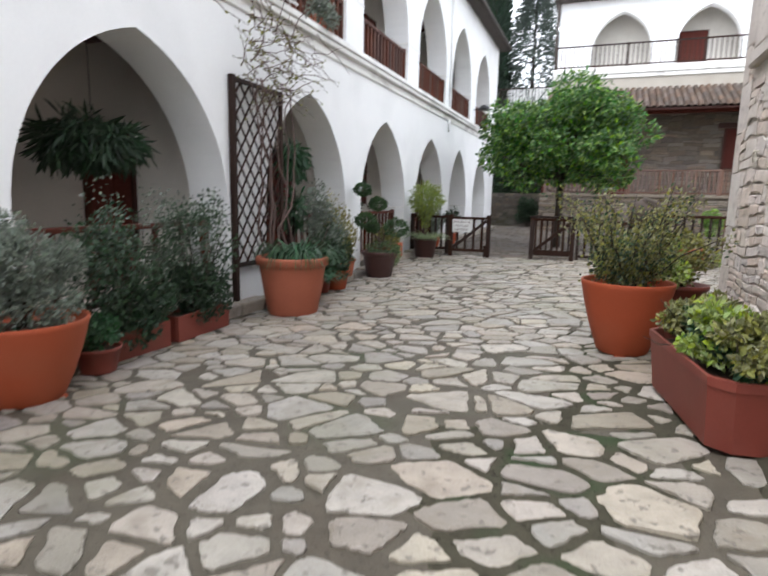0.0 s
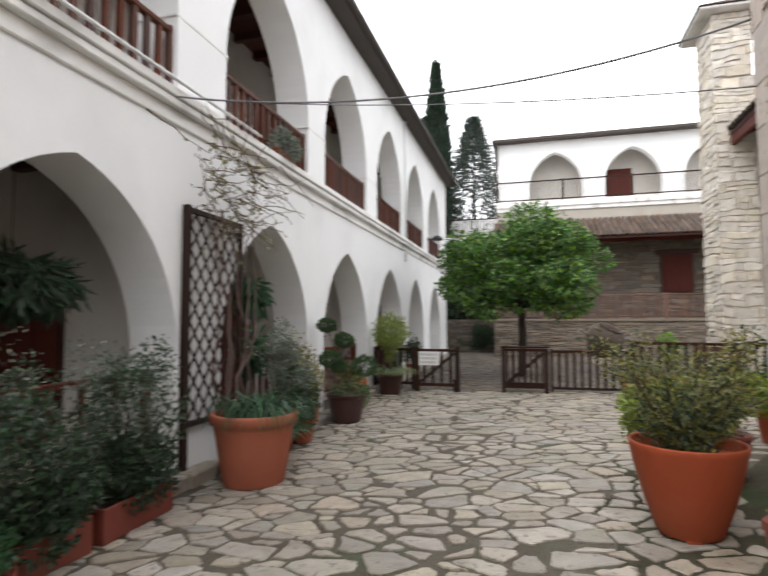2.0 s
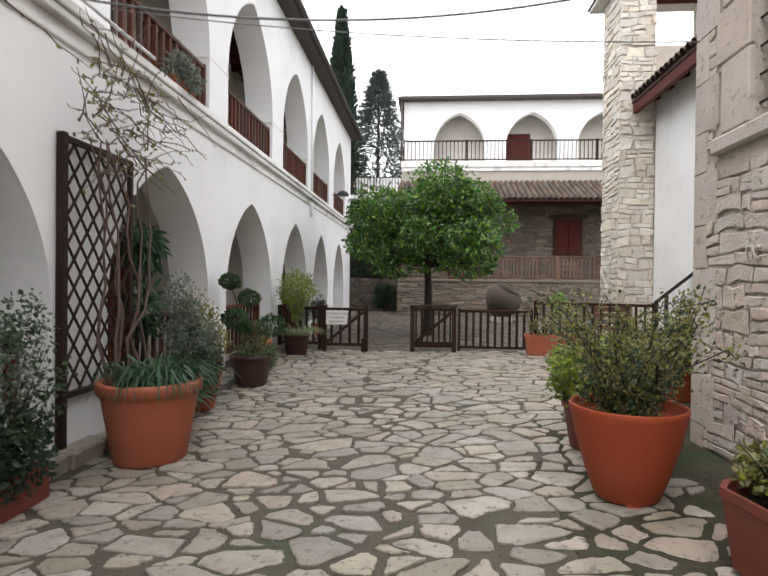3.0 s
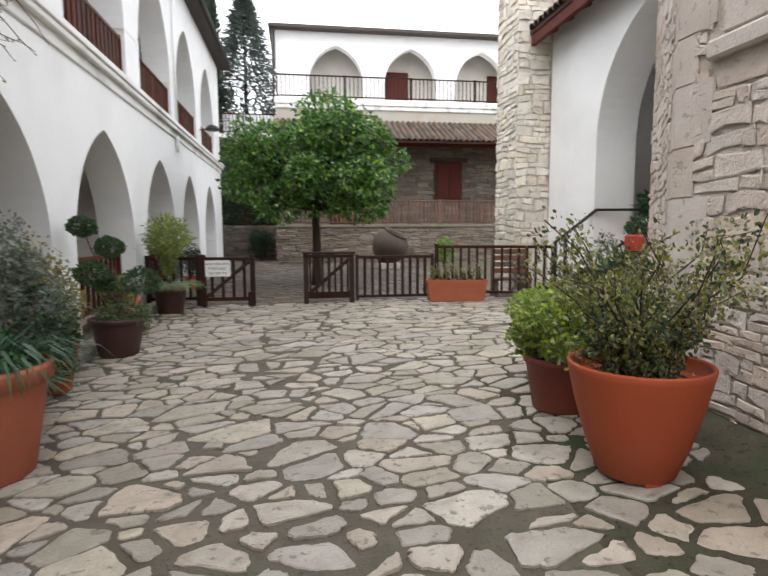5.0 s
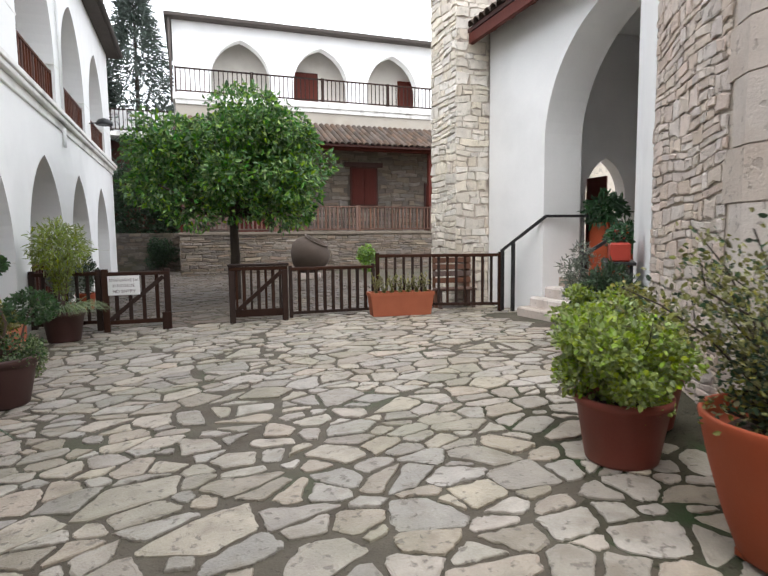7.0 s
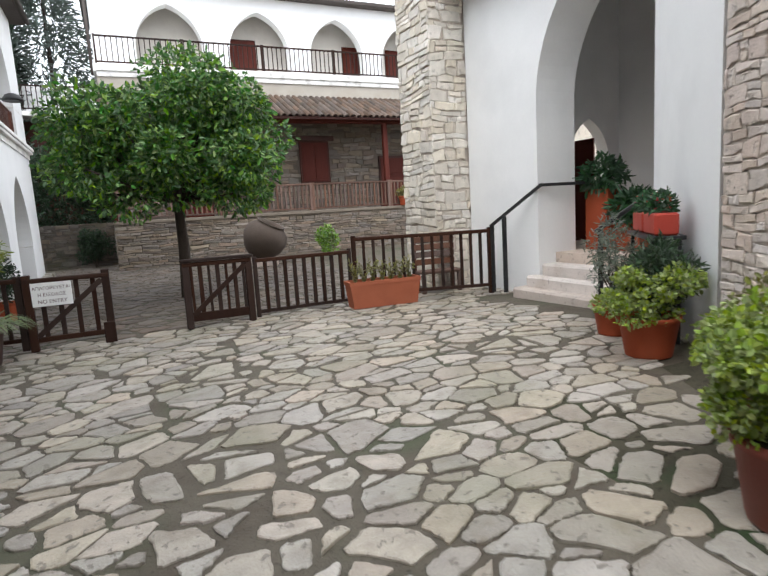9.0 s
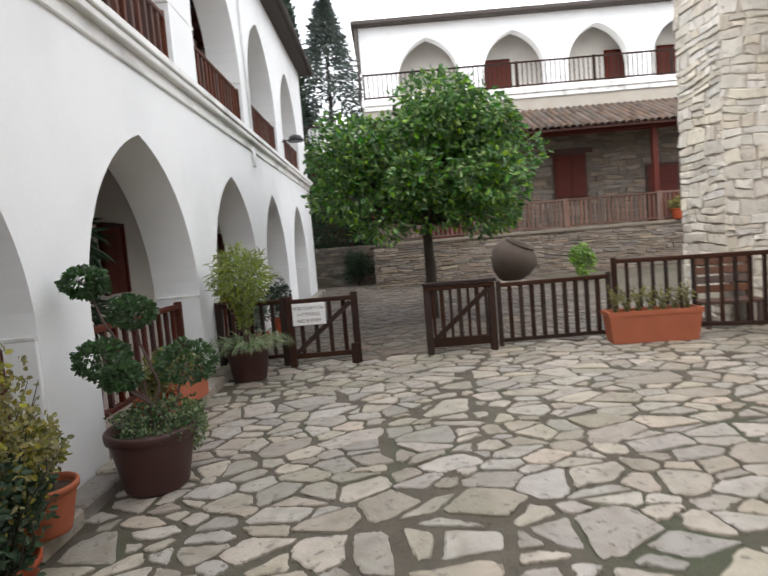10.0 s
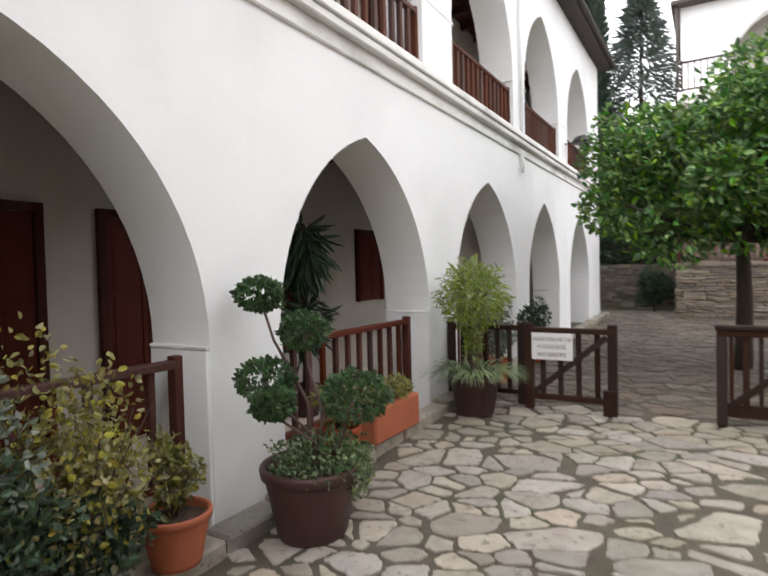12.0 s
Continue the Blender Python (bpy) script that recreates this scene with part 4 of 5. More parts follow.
gl = gate_leaf("wooden_gate", "dark brown wooden gate leaf with a white notice", -3.50, -2.46, 13.75, True)
gate_leaf("wooden_gate", "dark brown wooden gate leaf, standing open", -1.49, -0.47, 13.72, False, 7)
railing("wooden_fence", "short dark brown wooden fence beside the gate", (-4.5, 13.78), (-3.56, 13.78), 0.0, 0.98, GATEWOOD, 5, 0.09, 0.05, category="fence", gap=0.12)
railing("wooden_fence", "dark brown wooden fence across the courtyard", (-0.40, 13.76), (1.20, 13.78), 0.03, 0.93, GATEWOOD, 9, 0.06, 0.055, category="fence", gap=0.06)
railing("wooden_fence", "dark brown wooden fence behind the planter", (1.30, 13.80), (3.52, 12.98), 0.04, 1.12, GATEWOOD, 13, 0.08, 0.05, category="fence", gap=0.12)
sign = thing("gate_sign", "white notice board with dark lettering on the gate", "sign", (-3.17, 13.685, 0.745))
board = part("board", boxed((-0.24, 0, -0.16), (0.24, 0.008, 0.16), 0.002), SIGN, sign)
dg = bpy.context.evaluated_depsgraph_get
for text, z, size in (("ΑΠΑΓΟΡΕΥΕΤΑΙ", 0.065, 0.060), ("Η ΕΙΣΟΔΟΣ", -0.025, 0.062), ("NO ENTRY", -0.12, 0.070)):
    cu = bpy.data.curves.new("lettering", "FONT")
    cu.body, cu.size, cu.align_x, cu.extrude = text, size, "CENTER", 0.001
    tmp = new("lettering", cu)
    me = bpy.data.meshes.new_from_object(tmp.evaluated_get(dg()))
    bpy.data.objects.remove(tmp)
    ob = part("lettering", me, INK, board)
    ob.matrix_basis = pose(0, -0.003, z, 90)

# bench between the fence and the tower
bench = thing("wooden_bench", "weathered brown wooden bench behind the fence", "bench", (3.02, 13.93, gz(3.0, 13.9)), -6)
part("seat", boxed((-0.42, -0.20, 0.36), (0.42, 0.18, 0.41), 0.01), OLDRAIL, bench)
for x in (-0.36, 0.36):
    for y in (-0.15, 0.13):
        part("leg", boxed((x - 0.035, y - 0.035, -0.02), (x + 0.035, y + 0.035, 0.358), 0.006), OLDRAIL, bench)
for i in range(4):
    part("back_slat", boxed((-0.42, 0.14, 0.50 + 0.14 * i), (0.42, 0.17, 0.61 + 0.14 * i), 0.006), OLDRAIL, bench)
for x in (-0.38, 0.38):
    part("back_post", boxed((x - 0.03, 0.171, -0.02), (x + 0.03, 0.22, 1.05), 0.006), OLDRAIL, bench)

# handrail of the steps
hr = thing("handrail", "black iron handrail up the porch steps", "handrail", (3.52, 12.95, 0.06))
part("rail", beam(beam(bmesh.new(), (0, 0, 1.14), (0.45, -0.78, 1.78), 0.06, 0.05), (0.44, -0.775, 1.78), (1.26, -0.90, 1.78), 0.06, 0.05), IRON, hr)
for p, h in (((0.02, -0.02), 1.15), ((0.13, -0.22), 1.30)):
    part("post", boxed((p[0] - 0.03, p[1] - 0.03, -0.0), (p[0] + 0.03, p[1] + 0.03, h), 0.005), IRON, hr)
hr2 = thing("handrail", "short black iron handrail beside the steps", "handrail", (3.15, 9.9, 0.24))
part("rail", beam(bmesh.new(), (0, 0.35, 0.92), (0.55, 0.0, 1.35), 0.06, 0.05), IRON, hr2)
part("post", boxed((0.0, 0.26, 0), (0.05, 0.31, 0.97), 0.005), IRON, hr2)


# ---- trees ----
def tree(name, label, x, y, z0, trunk_r, trunk_h, lumps, leaf, mats, seed):
    t = thing(name, label, "tree", (x, y, z0))
    r = np.random.default_rng(seed)
    bm = bmesh.new()
    tube(bm, [(0, 0, -0.1), (0.03, 0.02, trunk_h * 0.5), (0.0, 0, trunk_h)], trunk_r * 1.25, trunk_r * 0.8, 10)
    for i, (c, rad, n) in enumerate(lumps):
        if i % 2 == 0:
            c = Vector(c)
            tube(bm, [(0, 0, trunk_h - 0.1), Vector((0, 0, trunk_h)).lerp(c, 0.5) + Vector((0, 0, -0.1)), c], trunk_r * 0.5, 0.015, 6)
    part("trunk", bm, BARK, t)
    for m, share in mats:
        at, out = [], []
        for i, (c, rad, n) in enumerate(lumps):
            a, d = cloud_points(int(n * share), c, rad, 0.62, seed + 17 * i)
            at.append(a)
            out.append(d)
        leaves("crown", np.concatenate(at), np.concatenate(out), leaf[0], leaf[1], m, t, droop=0.35)
    return t


r = np.random.default_rng(21)
lumps = []
for i in range(84):
    d = r.normal(size=3)
    d /= np.linalg.norm(d)
    if d[2] < -0.75:
        d[2] *= -0.5
    q = r.uniform(0.5, 0.92)
    rad = r.uniform(0.38, 0.66)
    lumps.append(((d[0] * 2.25 * q + 0.1, d[1] * 2.1 * q, 3.22 + d[2] * 1.46 * q - 0.25 * (1 if d[2] < 0 else 0)), (rad * 1.1, rad * 1.1, rad * 0.75), 400))
tree("orange_tree", "round-headed orange tree with dense glossy green leaves", -1.12, 17.25, gz(-1.1, 17.25), 0.11, 2.1, lumps, (0.125, 0.062), ((L_ORANGE, 0.66), (L_YOUNG, 0.34)), 5)


def conifer(name, label, x, y, h, rad, n, mat, leaf, seed, flame=False):
    t = thing(name, label, "tree", (x, y, 0.2))
    part("trunk", tube(bmesh.new(), [(0, 0, -0.3), (0, 0, h * 0.5), (0, 0, h * 0.97)], 0.22, 0.03, 8), BARK, t)
    q = np.random.default_rng(seed)
    s = q.random(n) ** (0.8 if flame else 1.2)
    a = q.uniform(0, 2 * math.pi, n)
    prof = np.minimum(1, (1 - s) * (3.2 if flame else 2.0)) * (0.75 + 0.35 * np.sin(9 * a + 40 * s + seed) * (0.25 if flame else 0.9))
    rr = rad * np.abs(prof) * np.sqrt(q.uniform(0.35, 1, n))
    at = np.stack([rr * np.cos(a), rr * np.sin(a), h * (0.06 + 0.94 * s)], 1)
    out = np.stack([np.cos(a), np.sin(a), np.full(n, 1.8 if flame else -0.1)], 1)
    leaves("crown", at, out, leaf[0], leaf[1], mat, t, spread=0.5)
    return t


conifer("cypress_tree", "tall narrow dark green cypress behind the arcade", -6.35, 33.6, 17.2, 1.0, 9000, L_CONIFER, (0.42, 0.13), 1, True)
conifer("pine_tree", "loose dark grey-green conifer behind the arcade", -4.3, 35.5, 14.4, 2.9, 9000, L_PINE, (0.55, 0.08), 2)
conifer("pine_tree", "dark conifer behind the passage wall", -7.6, 35.5, 14.5, 2.8, 13000, L_CONIFER, (0.5, 0.11), 3)


# ---- potted plants along the arcade ----
def bushy(t, centre, radii, n, leaf, mat, seed, stems=9, stem_mat=None, name="foliage", base=None, shell=0.35):
    base = base or (centre[0], centre[1], centre[2] - radii[2] * 0.95)
    branches(t, stem_mat or BARK, stems, base, max(radii[0], radii[1]) * 0.8, radii[2] * 1.45, 0.008, seed)
    at, out = [], []
    q = np.random.default_rng(seed + 5)
    for i in range(14):
        d = q.normal(size=3)
        d /= np.linalg.norm(d)
        c = np.array(centre) + d * np.array(radii) * q.uniform(0.35, 0.78)
        a, o = cloud_points(n // 14, c, np.array(radii) * q.uniform(0.24, 0.42), shell, seed + i)
        at.append(a)
        out.append(o)
    return leaves(name, np.concatenate(at), np.concatenate(out), leaf[0], leaf[1], mat, t)


t, pr_, ph = potted("potted_plant", "large terracotta pot with a silvery grey-green bush", -3.92, 2.75, "bowl", 0.46, 0.62, TERRA)
pot(t, "bowl", 0.46, 0.62, TERRA)
for a in (0.5, 2.6, 4.7):
    part("foot", boxed((0.22 * math.cos(a) - 0.05, 0.22 * math.sin(a) - 0.05, -0.012), (0.22 * math.cos(a) + 0.05, 0.22 * math.sin(a) + 0.05, 0.03), 0.01), TERRA, t)
bushy(t, (0, 0, 1.0), (0.55, 0.55, 0.52), 7000, (0.045, 0.018), L_GREY, 31, 14)
strap_leaves("strap_leaves", 40, (0, 0, 0.54), 0.3, 0.22, 0.02, L_STRAP, t, 8)

# bed of roses in front of the first arch
for i, (x, y, rz, ln) in enumerate(((-4.2, 3.95, 88, 0.9), (-4.2, 4.95, 92, 0.9))):
    t = thing("planter_box", "long terracotta trough with a dark rose bush", "planter", (x, y, gz(x, y) + 0.01), rz)
    bm = bmesh.new()
    for a, b in (((-ln / 2, -0.16, 0), (ln / 2, -0.13, 0.28)), ((-ln / 2, 0.13, 0), (ln / 2, 0.16, 0.28)), ((-ln / 2, -0.13, 0), (-ln / 2 + 0.03, 0.13, 0.28)), ((ln / 2 - 0.03, -0.13, 0), (ln / 2, 0.13, 0.28))):
        box(bm, a, b, 0.006)
    part("trough", bm, REDPOT, t)
    part("soil", boxed((-ln / 2 + 0.031, -0.129, 0.01), (ln / 2 - 0.031, 0.129, 0.24)), SOIL, t)
    bushy(t, (0, 0, 0.92), (0.72, 0.44, 0.80), 2300, (0.046, 0.030), L_ROSE, 40 + i, 18, shell=0.1)
    bushy(t, (0.1, 0, 1.05), (0.66, 0.40, 0.72), 700, (0.040, 0.026), L_GREY, 45 + i, 6, shell=0.1, name="young_foliage")
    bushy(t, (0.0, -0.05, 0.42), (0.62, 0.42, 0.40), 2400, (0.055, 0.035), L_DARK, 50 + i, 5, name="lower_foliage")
for x, y, s in ((-3.98, 3.45, 0.8),):
    t = thing("potted_plant", "small dark red pot with low green leaves", "potted plant", (x, y, gz(x, y) + 0.01))
    pot(t, "plain", 0.2 * s + 0.04, 0.28 * s, REDPOT)
    bushy(t, (0, 0, 0.42 * s), (0.3 * s, 0.3 * s, 0.24 * s), 900, (0.05, 0.03), L_STRAP, int(60 + 10 * s), 6)

# trellis with a bare vine
tr = thing("trellis", "dark brown diamond lattice trellis on a post", "trellis", (-4.51, 6.18, gz(-4.4, 6.2)))
part("post", boxed((-0.04, -0.035, 0), (0.04, 0.035, 3.10), 0.006), GATEWOOD, tr)
part("frame_side", boxed((-0.02, 1.13, 0.62), (0.03, 1.19, 3.08), 0.005), GATEWOOD, tr)
part("frame_top", boxed((-0.02, 0.036, 3.02), (0.03, 1.129, 3.08), 0.005), GATEWOOD, tr)
part("frame_bottom", boxed((-0.02, 0.036, 0.60), (0.03, 1.129, 0.66), 0.005), GATEWOOD, tr)
W, Z0, Z1 = 1.09, 0.66, 3.02
for s in (1, -1):
    for i in range(-6, 14):
        z = Z0 + 0.275 * i
        ys_ = [0.0, W]
        za, zb = (z, z + W * 1.35) if s > 0 else (z + W * 1.35, z)
        k0, k1 = 0.0, 1.0
        for bound, sign_ in ((Z0, 1), (Z1, -1)):
            fa, fb = sign_ * (za - bound), sign_ * (zb - bound)
            if fa < 0 and fb < 0:
                k0, k1 = 1.0, 0.0
            elif fa < 0:
                k0 = max(k0, fa / (fa - fb))
            elif fb < 0:
                k1 = min(k1, fa / (fa - fb))
        if k1 - k0 > 0.05:
            part("lath", beam(bmesh.new(), (0.012 * s, 0.04 + W * k0, za + (zb - za) * k0), (0.012 * s, 0.04 + W * k1, za + (zb - za) * k1), 0.018, 0.024), GATEWOOD, tr)
vine = thing("climbing_vine", "bare grey-brown climbing vine on the trellis", "plant", (-4.32, 7.0, gz(-4.3, 7.0)))
q = np.random.default_rng(77)
bm = bmesh.new()
for i in range(6):
    bm = bmesh.new()
    y = q.uniform(-0.55, 0.35)
    pts, p = [], np.array([q.uniform(-0.02, 0.12), y, 0.0])
    for k in range(12):
        pts.append(p.copy())
        p = p + [q.normal(0, 0.02), q.normal(0, 0.10) - 0.02 - y * 0.05, 0.28]
        p[0] = min(max(p[0], -0.02), 0.2)
    part("main_stem", tube(bm, pts, 0.021, 0.008, 6), TWIG, vine)
bm, lp, ld = bmesh.new(), [], []
for i in range(85):
    p = np.array([q.uniform(0.0, 0.12), q.normal(-0.25, 0.5), q.uniform(2.9, 3.85)])
    d = np.array([q.uniform(0.0, 0.25), min(max(q.normal(0.15, 0.9), -1.4), 1.4), q.normal(0.0, 0.32)])
    pts = []
    for k in range(6):
        pts.append(p.copy())
        lp.append(p.copy())
        ld.append(d)
        p = p + 0.14 * d + q.normal(0, 0.03, 3)
        p[0] = max(p[0], 0.0)
    tube(bm, pts, 0.008, 0.003, 4)
tagged(part("twig_tangle", bm, TWIG, vine), kind="stuff")
leaves("leaves", lp, ld, 0.05, 0.03, L_OLIVE, vine)
y0 = -0.8
bm = bmesh.new()
for i in range(14):
    p = np.array([-0.05, q.uniform(-0.8, 1.4), q.uniform(3.65, 4.3)])
    d = np.array([0.10, min(max(q.normal(0.3, 0.6), -0.9), 0.9), q.normal(0, 0.3)])
    pts = []
    for k in range(6):
        pts.append(p.copy())
        p = p + 0.22 * d + q.normal(0, 0.03, 3)
        p[0] = max(p[0], -0.04)
    tube(bm, pts, 0.008, 0.003, 4)
tagged(part("twig_tangle", bm, TWIG, vine), kind="stuff")

t, *_ = potted("potted_plant", "large rimmed terracotta pot with dark strap leaves", -3.72, 6.33, "rimmed", 0.46, 0.76, ROSYPOT)
pot(t, "rimmed", 0.46, 0.76, ROSYPOT)
strap_leaves("strap_leaves", 190, (0, 0.05, 0.66), 0.30, 0.50, 0.026, L_STRAP, t, 9, 2.0)
strap_leaves("outer_leaves", 90, (0.10, 0.22, 0.68), 0.22, 0.60, 0.026, L_STRAP, t, 19, 1.3)
t = thing("potted_plant", "terracotta pot with spreading strap leaves and a rose", "potted plant", (-4.0, 7.25, gz(-4, 7.2) + 0.01))
pot(t, "rimmed", 0.26, 0.36, TERRA)
strap_leaves("strap_leaves", 120, (0, 0.1, 0.32), 0.28, 0.5, 0.028, L_STRAP, t, 10, 0.9)
bushy(t, (0.0, 0.55, 1.12), (0.42, 0.55, 0.62), 2400, (0.045, 0.026), L_GREY, 71, 14, TWIG, base=(0, 0.05, 0.3))
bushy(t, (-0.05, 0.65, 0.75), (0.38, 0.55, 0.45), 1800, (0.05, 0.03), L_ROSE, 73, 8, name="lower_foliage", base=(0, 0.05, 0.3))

# cloud-pruned shrub in a brown pot
t = thing("potted_plant", "cloud-pruned shrub with round clipped heads in a brown pot", "potted plant", (-3.97, 10.10, gz(-3.97, 10.10) + 0.001))
pot(t, "rimmed", 0.345, 0.50, BROWNPOT)
heads = (((-0.33, -0.12, 1.69), 0.155), ((-0.06, 0.05, 1.42), 0.16), ((-0.22, -0.20, 1.10), 0.19), ((0.27, 0.20, 0.96), 0.23), ((-0.02, -0.35, 0.99), 0.13))
bm = bmesh.new()
for c, q_ in heads:
    c = Vector(c)
    tube(bm, [(0.0, 0, 0.42), Vector((0.05, 0.03, 0.42)).lerp(c, 0.35) + Vector((0.05, 0.05, 0.05)), Vector((0.04, 0.02, 0.4)).lerp(c, 0.75), c], 0.015, 0.008, 6)
part("trunk", bm, TWIG, t)
for i, (c, q_) in enumerate(heads):
    a, o = cloud_points(900, c, (q_, q_, q_ * 0.72), 0.7, 80 + i)
    leaves("clipped_head", a, o, 0.042, 0.030, L_TOPI, t, spread=0.6)
a, o = cloud_points(1700, (0.06, 0.04, 0.54), (0.37, 0.37, 0.17), 0.3, 90)
leaves("ground_cover", a[::2], o[::2], 0.03, 0.024, L_STRIPE, t)
leaves("ground_cover", a[1::2], o[1::2], 0.03, 0.024, L_TOPI, t)
a, o = cloud_points(700, (0.28, 0.14, 0.44), (0.10, 0.16, 0.20), 0.3, 91)
leaves("trailing_leaves", a, o, 0.03, 0.024, L_STRIPE, t)

# golden shrub and small pots before the second arch
t = thing("potted_plant", "golden-leaved shrub in a terracotta pot", "potted plant", (-4.12, 8.45, gz(-4.1, 8.4) + 0.01))
pot(t, "plain", 0.24, 0.34, TERRA)
bushy(t, (0, 0.05, 0.92), (0.34, 0.66, 0.72), 2200, (0.042, 0.030), L_GOLD, 101, 9, shell=0.1)
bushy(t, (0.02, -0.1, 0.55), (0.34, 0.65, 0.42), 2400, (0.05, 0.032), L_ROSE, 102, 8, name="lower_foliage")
t = thing("potted_plant", "small terracotta pot with a golden-green sprig", "potted plant", (-4.33, 9.24, gz(-4.3, 9.3) + 0.13))
pot(t, "rimmed", 0.21, 0.32, PALEPOT)
bushy(t, (0, 0.0, 0.55), (0.18, 0.22, 0.30), 600, (0.05, 0.032), L_OLIVE, 103, 8)
t = thing("planter_box", "terracotta trough at the foot of the arcade balustrade", "planter", (-4.38, 11.9, gz(-4.3, 11.9) + 0.13), 90)
part("trough", boxed((-0.45, -0.12, 0), (0.45, 0.12, 0.34), 0.02), PALEPOT, t)
a, o = cloud_points(700, (0, 0, 0.42), (0.42, 0.12, 0.14), 0.3, 105)
leaves("foliage", a, o, 0.06, 0.03, L_OLIVE, t)
t = thing("potted_plant", "terracotta pot with a yellowing plant", "potted plant", (-4.20, 10.75, gz(-4.2, 10.7) + 0.01))
pot(t, "rimmed", 0.19, 0.55, TERRA)
bushy(t, (0, 0, 0.75), (0.24, 0.24, 0.24), 700, (0.06, 0.035), L_OLIVE, 107, 8)
t = thing("potted_plant", "small pot of low green leaves by the wall", "potted plant", (-4.15, 8.0, gz(-4.1, 8.0) + 0.01))
pot(t, "plain", 0.15, 0.22, REDPOT)
bushy(t, (0, 0, 0.38), (0.25, 0.25, 0.24), 700, (0.05, 0.03), L_STRAP, 108, 6)

# bamboo and spider plant by the gate
t = thing("potted_plant", "yellow-green bamboo with trailing strap leaves in a brown pot", "potted plant", (-4.0, 13.30, gz(-4.0, 13.3) + 0.001))
pot(t, "plain", 0.31, 0.46, BROWNPOT)
pts, dirs = branches(t, TWIG, 14, (0, 0, 0.36), 0.30, 1.45, 0.009, 111, name="cane")
keep = pts[:, 2] > 0.7
a, o = cloud_points(1800, (0, 0, 1.42), (0.40, 0.40, 0.42), 0.2, 112)
leaves("foliage", np.concatenate([np.repeat(pts[keep], 6, 0), a]), np.concatenate([np.repeat(dirs[keep], 6, 0), o]), 0.10, 0.020, L_BAMBOO, t, droop=0.3)
strap_leaves("strap_leaves", 200, (0, 0, 0.46), 0.24, 0.66, 0.02, L_STRIPE, t, 12, 0.8)
for x, y, s, m in ((-4.25, 14.9, 0.9, L_GREY), (-4.25, 16.9, 1.0, L_DARK)):
    t = thing("potted_plant", "red pot with a grey-green shrub beyond the gate", "potted plant", (x, y, 0.02))
    pot(t, "rimmed", 0.2, 0.34, TERRA)
    bushy(t, (0, 0, 0.8), (0.3, 0.3, 0.5), 1200, (0.06, 0.03), m, int(y * 10), 8)

# hanging and standing plants inside the arcade
t = thing("hanging_basket", "dark trailing fern in a hanging basket", "hanging plant", (-5.35, 4.75, 3.30))
part("chain", tube(bmesh.new(), [(0, 0, 0), (0, 0, -1.25)], 0.006, 0.006, 5), IRON, t)
bb = lathe([(0.08, -1.45), (0.18, -1.36), (0.23, -1.24), (0.21, -1.24)], 20)
part("basket", bb, BROWNPOT, t)
a, o = cloud_points(1500, (0, 0, -1.34), (0.50, 0.58, 0.26), 0.05, 121)
leaves("fronds", a, o, 0.24, 0.038, L_DARK, t, droop=1.3, spread=0.9)
for x, y, h, m, lf in ((-5.55, 12.0, 1.95, L_DARK, (0.34, 0.045)), (-4.78, 8.15, 2.0, L_STRAP, (0.20, 0.05))):
    t = thing("potted_palm", "tall dark-leaved palm-like plant in a pot in the arcade", "potted plant", (x, y, 0.06))
    pot(t, "plain", 0.2, 0.34, BROWNPOT)
    part("trunk", tube(bmesh.new(), [(0, 0, 0.3), (0.02, 0.02, h * 0.6), (0, 0, h)], 0.03, 0.02, 6), BARK, t)
    a, o = cloud_points(420, (0, 0, h - 0.05), (0.22, 0.22, 0.30), 0.1, int(h * 100))
    leaves("fronds", a, o, lf[0], lf[1], m, t, droop=1.7, spread=0.6)
    a, o = cloud_points(240, (0, 0, h * 0.55), (0.22, 0.22, 0.35), 0.1, int(h * 90))
    leaves("lower_fronds", a, o, lf[0] * 0.8, lf[1], m, t, droop=0.5)
# gallery flower box
t = thing("potted_plant", "grey-green trailing plant on the gallery ledge", "potted plant", (WX + 0.05, 8.6, 4.12))
part("trough", boxed((-0.07, -0.30, 0), (0.07, 0.30, 0.14), 0.01), TERRA, t)
a, o = cloud_points(900, (0.05, 0, 0.22), (0.16, 0.48, 0.24), 0.2, 131)
leaves("foliage", a, o, 0.07, 0.03, L_GREY, t)

# ---- potted plants on the church side ----
t = thing("potted_plant", "large smooth terracotta pot with a sparse spreading shrub", "potted plant", (0.29, 5.26, gz(0.3, 5.3) + 0.012))
pot(t, "bowl", 0.39, 0.64, TERRA)
for a in (0.4, 2.5, 4.6):
    part("foot", boxed((0.16 * math.cos(a) - 0.05, 0.16 * math.sin(a) - 0.05, -0.02), (0.16 * math.cos(a) + 0.05, 0.16 * math.sin(a) + 0.05, 0.03), 0.01), TERRA, t)
pts, dirs = branches(t, BARK, 25, (0, 0, 0.54), 0.80, 0.88, 0.010, 141, 0.2, name="stem")
rep = np.repeat(pts, 20, 0) + np.random.default_rng(4).normal(0, 0.055, (20 * len(pts), 3))
leaves("foliage", rep[np.arange(len(rep)) % 4 > 0], np.repeat(dirs, 20, 0)[np.arange(len(rep)) % 4 > 0], 0.032, 0.020, L_OLIVE, t)
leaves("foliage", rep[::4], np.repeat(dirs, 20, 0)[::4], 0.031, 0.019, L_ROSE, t)
